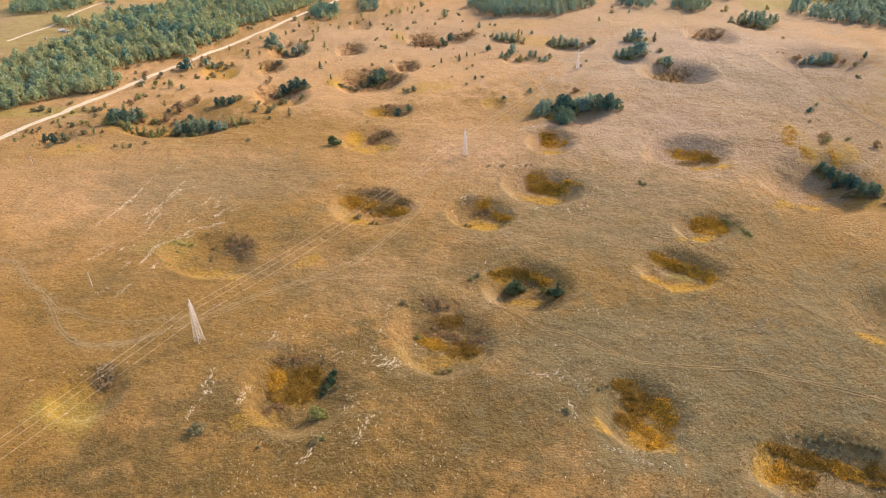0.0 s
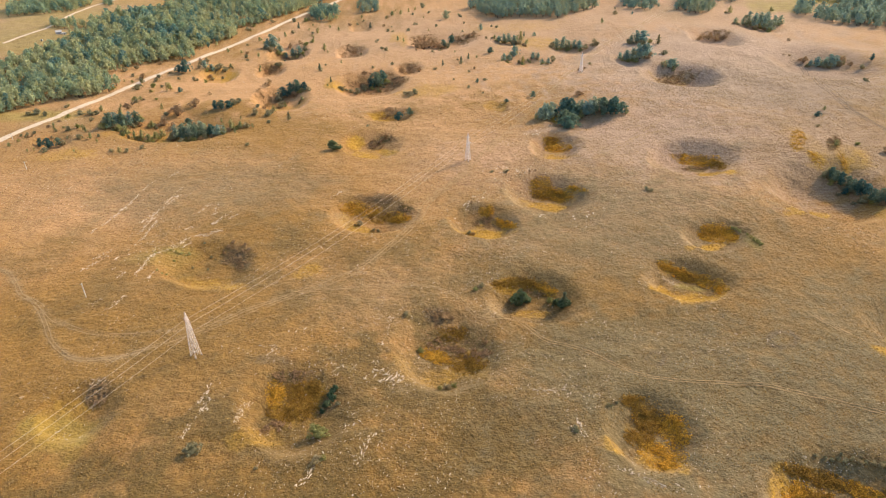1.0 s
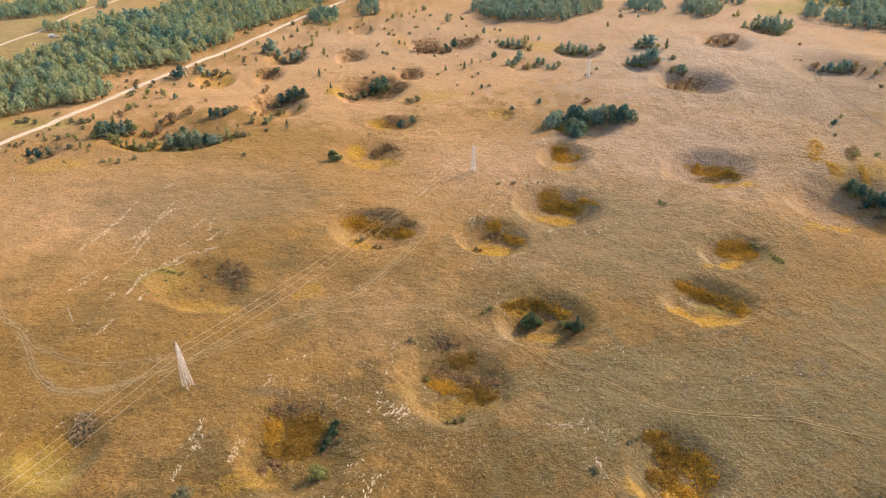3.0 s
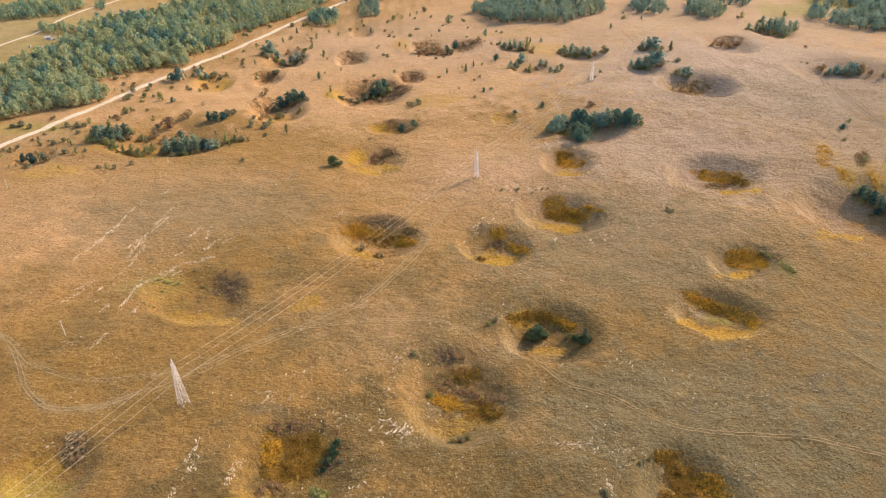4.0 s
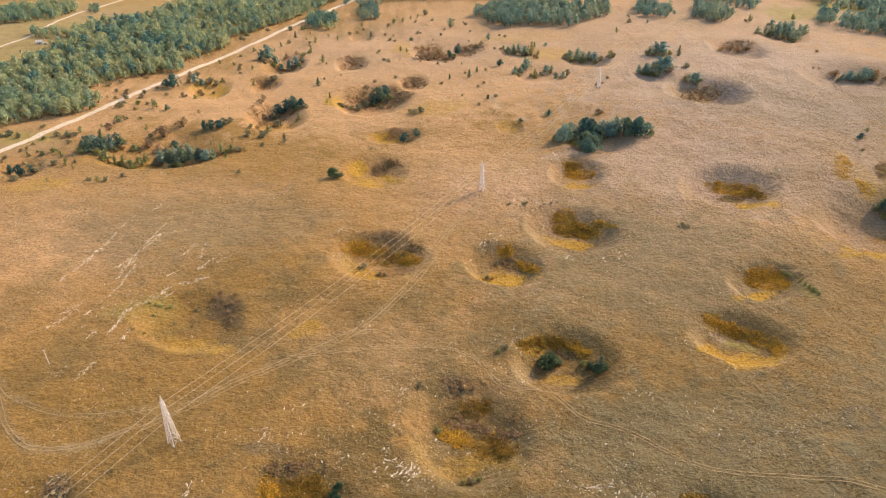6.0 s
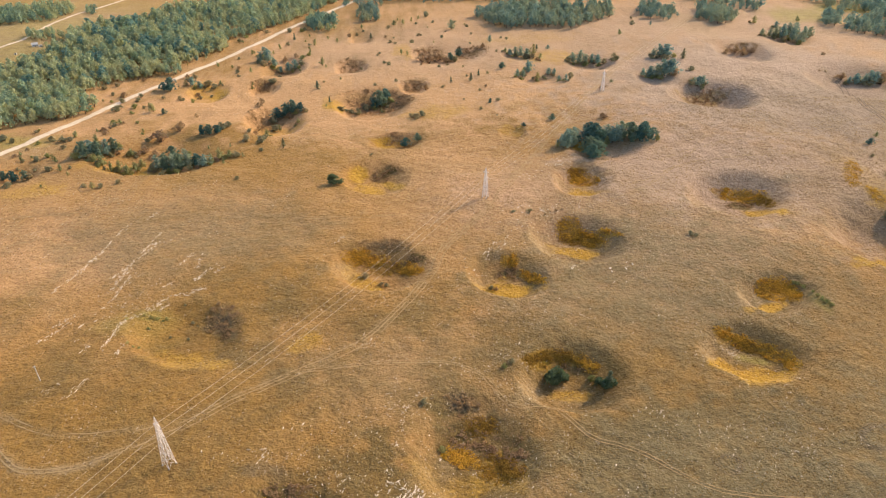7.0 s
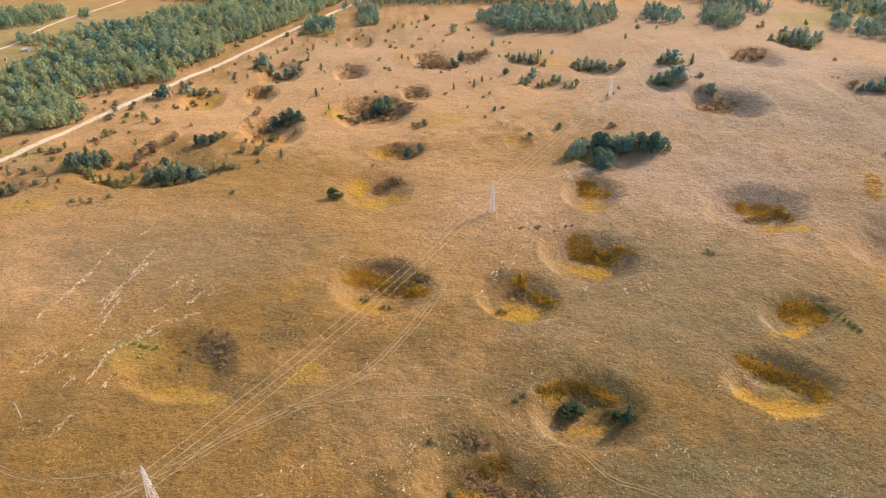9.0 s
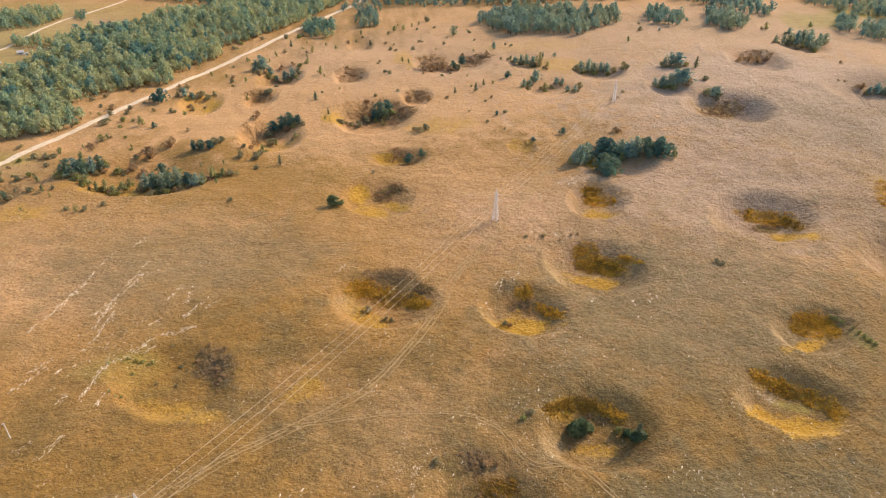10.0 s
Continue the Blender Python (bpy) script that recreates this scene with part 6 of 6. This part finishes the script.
stone_field(27.3, 276.7, 16.9, 9.8, 40)
stone_field(162.3, 339.6, 21.3, 14, 30)
stone_field(120.5, 468.7, 11, 8.3, 60)
stone_field(-126.2, 199.1, 7.6, 4.3, 40)
stone_field(-36.1, 224.1, 14.8, 7.1, 80)
stone_field(0.6, 320.2, 18.7, 24.3, 60)
stone_field(60.6, 303.9, 24.4, 23, 110)
stone_field(141.3, 370.9, 26, 23.2, 60)
stone_field(133.4, 220.6, 24.2, 20.5, 50)
stone_field(63.5, 162.3, 8.5, 13.1, 60)
stone_field(101.6, 153.6, 13.3, 15.4, 50)
stone_field(88.1, 457.5, 17, 12.3, 30)
stone_field(151.3, 162.3, 14.9, 2.9, 60)
stone_field(111.8, 470.4, 11.7, 7.2, 36, 1.6)
stone_field(88.5, 408.1, 6.7, 5.7, 18, 1.6)
stone_field(103.5, 410, 12.8, 8.7, 18, 1.1)
stone_field(71.5, 390.5, 12.1, 9.1, 24, 1.1)
stone_field(55.6, 376.5, 7.7, 7.5, 12, 1.2)
stone_field(90.9, 391.6, 12.3, 7.6, 18, 1.1)
stone_field(-20.2, 295.7, 9.3, 5.9, 24, 1.1)
stone_field(37, 281.2, 4.3, 5.5, 15, 1.2)
stone_field(89.7, 246.5, 3.4, 4.1, 15, 1.2)
stone_field(89.3, 234, 2.8, 3.8, 9, 1.2)
stone_field(59.9, 203.4, 7.6, 3, 12, 1.2)
stone_field(-59.3, 236.9, 16.1, 3.5, 42, 1.1)
stone_field(-46.1, 249.7, 16.6, 6, 24, 1.1)
stone_field(5.8, 239, 10.9, 6.8, 30, 1.1)
stone_field(-7.0, 218.2, 7.5, 4.5, 60, 1.5)
stone_field(139.2, 283.6, 4.0, 3.0, 40, 1.1)
stone_field(72.7, 408.4, 4.4, 6.1, 14, 1.9)
stone_field(108.4, 463.4, 9.3, 5.9, 26, 1.9)
stone_field(82.9, 403.4, 4.9, 6.1, 14, 1.9)
stone_field(43.7, 363.2, 5.0, 4.5, 16, 1.9)
stone_field(36.7, 351.6, 4.4, 1.9, 8, 1.9)
stone_field(30.0, 349.2, 3.9, 12.4, 14, 1.9)
stone_field(85.5, 345.9, 3.1, 4.6, 10, 1.9)
stone_field(83.5, 447.3, 9.5, 8.3, 16, 1.9)
stone_field(61.7, 396.7, 7.2, 9.2, 8, 1.9)
stone_field(110.9, 340.7, 13.7, 12.2, 14, 1.9)
stone_field(50.7, 369.8, 3.4, 5.6, 10, 1.9)
rng = np.random.RandomState(3)
px, py = rng.uniform(-250, 360, 90000), 120 + 540 * rng.rand(90000) ** 1.35
keep = fbm(px, py, 45, 3, 60) + 0.5 * fbm(px, py, 9, 2, 61) > 0.07
rocks("scattered_stones", "small pale limestone pieces over the grassland", px[keep], py[keep], 0.07 + 0.2 * rng.rand(keep.sum()) ** 3, 8)

# ---- grass tufts ----
rng = np.random.RandomState(4)
n = 130000
py = 125 + 430 * rng.rand(n) ** 1.35
px = rng.uniform(-1, 1, n) * (90 + 0.55 * py) + 0.12 * py
keep = fbm(px, py, 12, 2, 71) > -0.16
px, py = px[keep], py[keep]
n = len(px)
size, turn = rng.uniform(0.18, 0.5, n), rng.uniform(0, 6.283, n)
z = mesh_z(px, py)
c, s = np.cos(turn) * size * 0.7, np.sin(turn) * size * 0.7
v = np.stack([np.stack([px - c, py - s, z - 0.02], -1), np.stack([px + c, py + s, z - 0.02], -1), np.stack([px + rng.uniform(-0.2, 0.2, n), py + rng.uniform(-0.2, 0.2, n), z + size * 0.8], -1), np.stack([px + s, py - c, z - 0.02], -1)], 1)
f = (np.array([[0, 1, 2], [3, 0, 2]])[None] + (np.arange(n) * 4)[:, None, None]).reshape(-1, 3)
tagged(new("grass_tufts", mesh_from("grass_tufts", v.reshape(-1, 3), f, TUFT)), "tufts of dry tan grass over the plain", "grass", kind="stuff")


# ---- power line ----
def beams(pairs, width):
    """Square bars between pairs of points, as one bmesh."""
    bm = bmesh.new()
    for a, b in pairs:
        a, b = Vector(a), Vector(b)
        turn = (b - a).to_track_quat("Z", "Y").to_matrix().to_4x4()
        m = Matrix.Translation((a + b) / 2) @ turn @ Matrix.Diagonal((width, width, (b - a).length + width * 0.6, 1))
        bmesh.ops.create_cube(bm, size=1.0, matrix=m)
    return bm


ARMS = ((-1.7, 0.835), (1.9, 0.835), (2.5, 0.665))  # reach to the side and share of the height


def pylon(x, y, height, turn):
    """A narrow lattice pylon with three short arms."""
    base = new("lattice_pylon")
    z0 = float(mesh_z(x, y))
    half = lambda z: 1.5 * (1 - z / height) ** 0.95 * height / 24 + 0.16 if z < height * 0.9 else 0.16 + 0.3 * (1 - z / height)
    levels = [0.0, 0.15, 0.29, 0.42, 0.53, 0.62, 0.7, 0.77, 0.835, 0.89]
    levels = [height * v for v in levels]
    corners = [(1, 1), (-1, 1), (-1, -1), (1, -1)]
    at = lambda c, z: (c[0] * half(z), c[1] * half(z), z)
    for c in corners:
        part_bm("leg", beams([(at(c, a - (0.5 if a == 0 else 0)), at(c, b)) for a, b in zip(levels, levels[1:])], 0.15 if height > 22 else 0.24), STEEL, base)
        bm = bmesh.new()
        bmesh.ops.create_cone(bm, cap_ends=True, segments=8, radius1=0.4, radius2=0.3, depth=0.7, matrix=Matrix.Translation((c[0] * half(0), c[1] * half(0), 0.05)))
        part_bm("footing", bm, CONCRETE, base, "concrete footing")
    for c, d in zip(corners, corners[1:] + corners[:1]):
        pairs = []
        for a, b in zip(levels, levels[1:]):
            pairs += [(at(c, a), at(d, b)), (at(d, a), at(c, b)), (at(c, b), at(d, b))]
        part_bm("bracing", beams(pairs, 0.07 if height > 22 else 0.13), STEEL, base)
    top = levels[-1]
    part_bm("peak", beams([(at(c, top), (0, 0, height)) for c in corners], 0.13), STEEL, base)
    for reach, share in ARMS:
        z = height * share
        s, h = math.copysign(1, reach), half(z)
        arm = part_bm("arm", beams([((s * h, h, z), (reach, 0, z)), ((s * h, -h, z), (reach, 0, z)), ((0, 0, z + 0.8), (reach, 0, z)), ((s * h, h, z), (s * h, -h, z))], 0.12), STEEL, base)
        bm = bmesh.new()
        for k in range(5):
            bmesh.ops.create_cone(bm, cap_ends=True, segments=8, radius1=0.16, radius2=0.09, depth=0.12, matrix=Matrix.Translation((reach, 0, z - 0.2 - 0.16 * k)))
        part_bm("insulator", bm, GLASS, arm, "brown insulator string")
    base.matrix_world = pose(x, y, z0, 0, 0, turn)
    tagged(base, "tall pale steel lattice pylon on the grassland", "pylon", "power line pylons")
    m = base.matrix_world
    return [m @ Vector((reach, 0, height * share - 1.0)) for reach, share in ARMS] + [m @ Vector((0, 0, height))]


def wire(a, b, sag, radius):
    vs = []
    n = 28
    for k in range(n + 1):
        t = k / n
        p = a.lerp(b, t) - Vector((0, 0, 4 * sag * t * (1 - t)))
        vs.append(p)
    side = Vector((b.y - a.y, a.x - b.x, 0)).normalized()
    pts, faces = [], []
    for p in vs:
        for k in range(4):
            pts.append(p + (side * math.cos(k * math.pi / 2) + Vector((0, 0, 1)) * math.sin(k * math.pi / 2)) * radius)
    for k in range(n):
        for j in range(4):
            m = (j + 1) % 4
            faces.append((4 * k + j, 4 * k + m, 4 * k + 4 + m, 4 * k + 4 + j))
    tagged(new("power_cable", mesh_from("power_cable", np.array(pts), np.array(faces), CABLE)), "thin pale sagging cable between lattice pylons", "cable", "power line cables")


PYLONS = [(-236, 38, 24), (-85.4, 234.7, 22.4), (51.6, 421.8, 19.8), (174.8, 589.8, 17.5), (508, 1030, 17.5)]
ends = []
for (x, y, h), (x2, y2, _) in zip(PYLONS, PYLONS[1:] + [(650, 1220, 0)]):
    ends.append(pylon(x, y, h, -math.degrees(math.atan2(x2 - x, y2 - y))))
for a, b in zip(ends, ends[1:]):
    for k in range(4):
        wire(a[k], b[k], *((4.5, 0.056) if k < 3 else (3.0, 0.012)))

# ---- wooden poles ----
POLE_PLACES = [(-145.3, 280.8, 7.6), (-234.6, 430.3, 5.7), (-266.8, 484.1, 4.8)]
for x, y, h in POLE_PLACES:
    top = new("wooden_pole")
    v, f = limb((0, 0, -0.3), (0.05, 0.0, h), 0.2, 0.15, 8)
    part("shaft", mesh_from("shaft", v, f, POLE_WOOD, True), top)
    part_bm("crossbar", beams([((-0.6, 0, h - 0.35), (0.6, 0, h - 0.35))], 0.1), POLE_WOOD, top)
    top.matrix_world = pose(x, y, float(mesh_z(x, y)), 0, 0, 30)
    tagged(top, "weathered pale wooden pole in dry grass", "pole", "wooden poles")

# ---- farmstead at the edge of the wood ----
def box(x0, x1, y0, y1, z0, z1):
    bm = bmesh.new()
    bmesh.ops.create_cube(bm, size=1.0, matrix=Matrix.Translation(((x0 + x1) / 2, (y0 + y1) / 2, (z0 + z1) / 2)) @ Matrix.Diagonal((x1 - x0, y1 - y0, z1 - z0, 1)))
    return bm


def cottage(x, y, turn, length, depth, height):
    """A low house with a gabled roof, a door and two windows."""
    top = new("cottage")
    part_bm("wall", box(-length / 2, length / 2, -depth / 2, depth / 2, -0.4, height), PLASTER, top)
    bm = bmesh.new()
    over, rise = 0.35, depth * 0.42
    for side in (1, -1):
        low = [(-length / 2 - over, side * (depth / 2 + over), height - 0.15), (length / 2 + over, side * (depth / 2 + over), height - 0.15)]
        ridge = [(length / 2 + over, 0, height + rise), (-length / 2 - over, 0, height + rise)]
        lower = [bm.verts.new(Vector(p)) for p in low + ridge]
        upper = [bm.verts.new(Vector(p) + Vector((0, 0, 0.16))) for p in low + ridge]
        bm.faces.new(lower)
        bm.faces.new(upper)
        for k in range(4):
            bm.faces.new((lower[k], lower[(k + 1) % 4], upper[(k + 1) % 4], upper[k]))
    for end in (-1, 1):
        bm.faces.new([bm.verts.new((end * length / 2, -depth / 2, height)), bm.verts.new((end * length / 2, depth / 2, height)), bm.verts.new((end * length / 2, 0, height + rise))])
    bmesh.ops.recalc_face_normals(bm, faces=bm.faces)
    part_bm("roof", bm, TILE, top, "pale grey gabled roof")
    part_bm("door", box(-0.45, 0.45, -depth / 2 - 0.05, -depth / 2 + 0.05, 0, 2.0), DARK, top, "dark door")
    for wx in (-length * 0.3, length * 0.3):
        part_bm("window", box(wx - 0.45, wx + 0.45, -depth / 2 - 0.04, -depth / 2 + 0.05, 0.9, 1.9), DARK, top)
    top.matrix_world = pose(x, y, float(mesh_z(x, y)), 0, 0, turn)
    tagged(top, "small white cottage at the edge of the woods", "house")


cottage(-344.5, 774.0, 25, 5.4, 3.6, 2.1)


def shed(x, y, turn, length, depth, height):
    top = new("shed")
    part_bm("wall", box(-length / 2, length / 2, -depth / 2, depth / 2, -0.3, height), PLASTER, top)
    part_bm("roof", box(-length / 2 - 0.25, length / 2 + 0.25, -depth / 2 - 0.25, depth / 2 + 0.25, height + 0.01, height + 0.14), TILE, top, "flat grey roof")
    part_bm("door", box(-0.5, 0.5, -depth / 2 - 0.04, -depth / 2 + 0.05, 0, 1.9), DARK, top)
    top.matrix_world = pose(x, y, float(mesh_z(x, y)), 0, 0, turn)
    tagged(top, "low white shed with a flat roof", "shed")


shed(-338.5, 772.0, 35, 2.8, 2.2, 1.8)
shed(-349.0, 742.0, 10, 1.8, 1.4, 1.3)
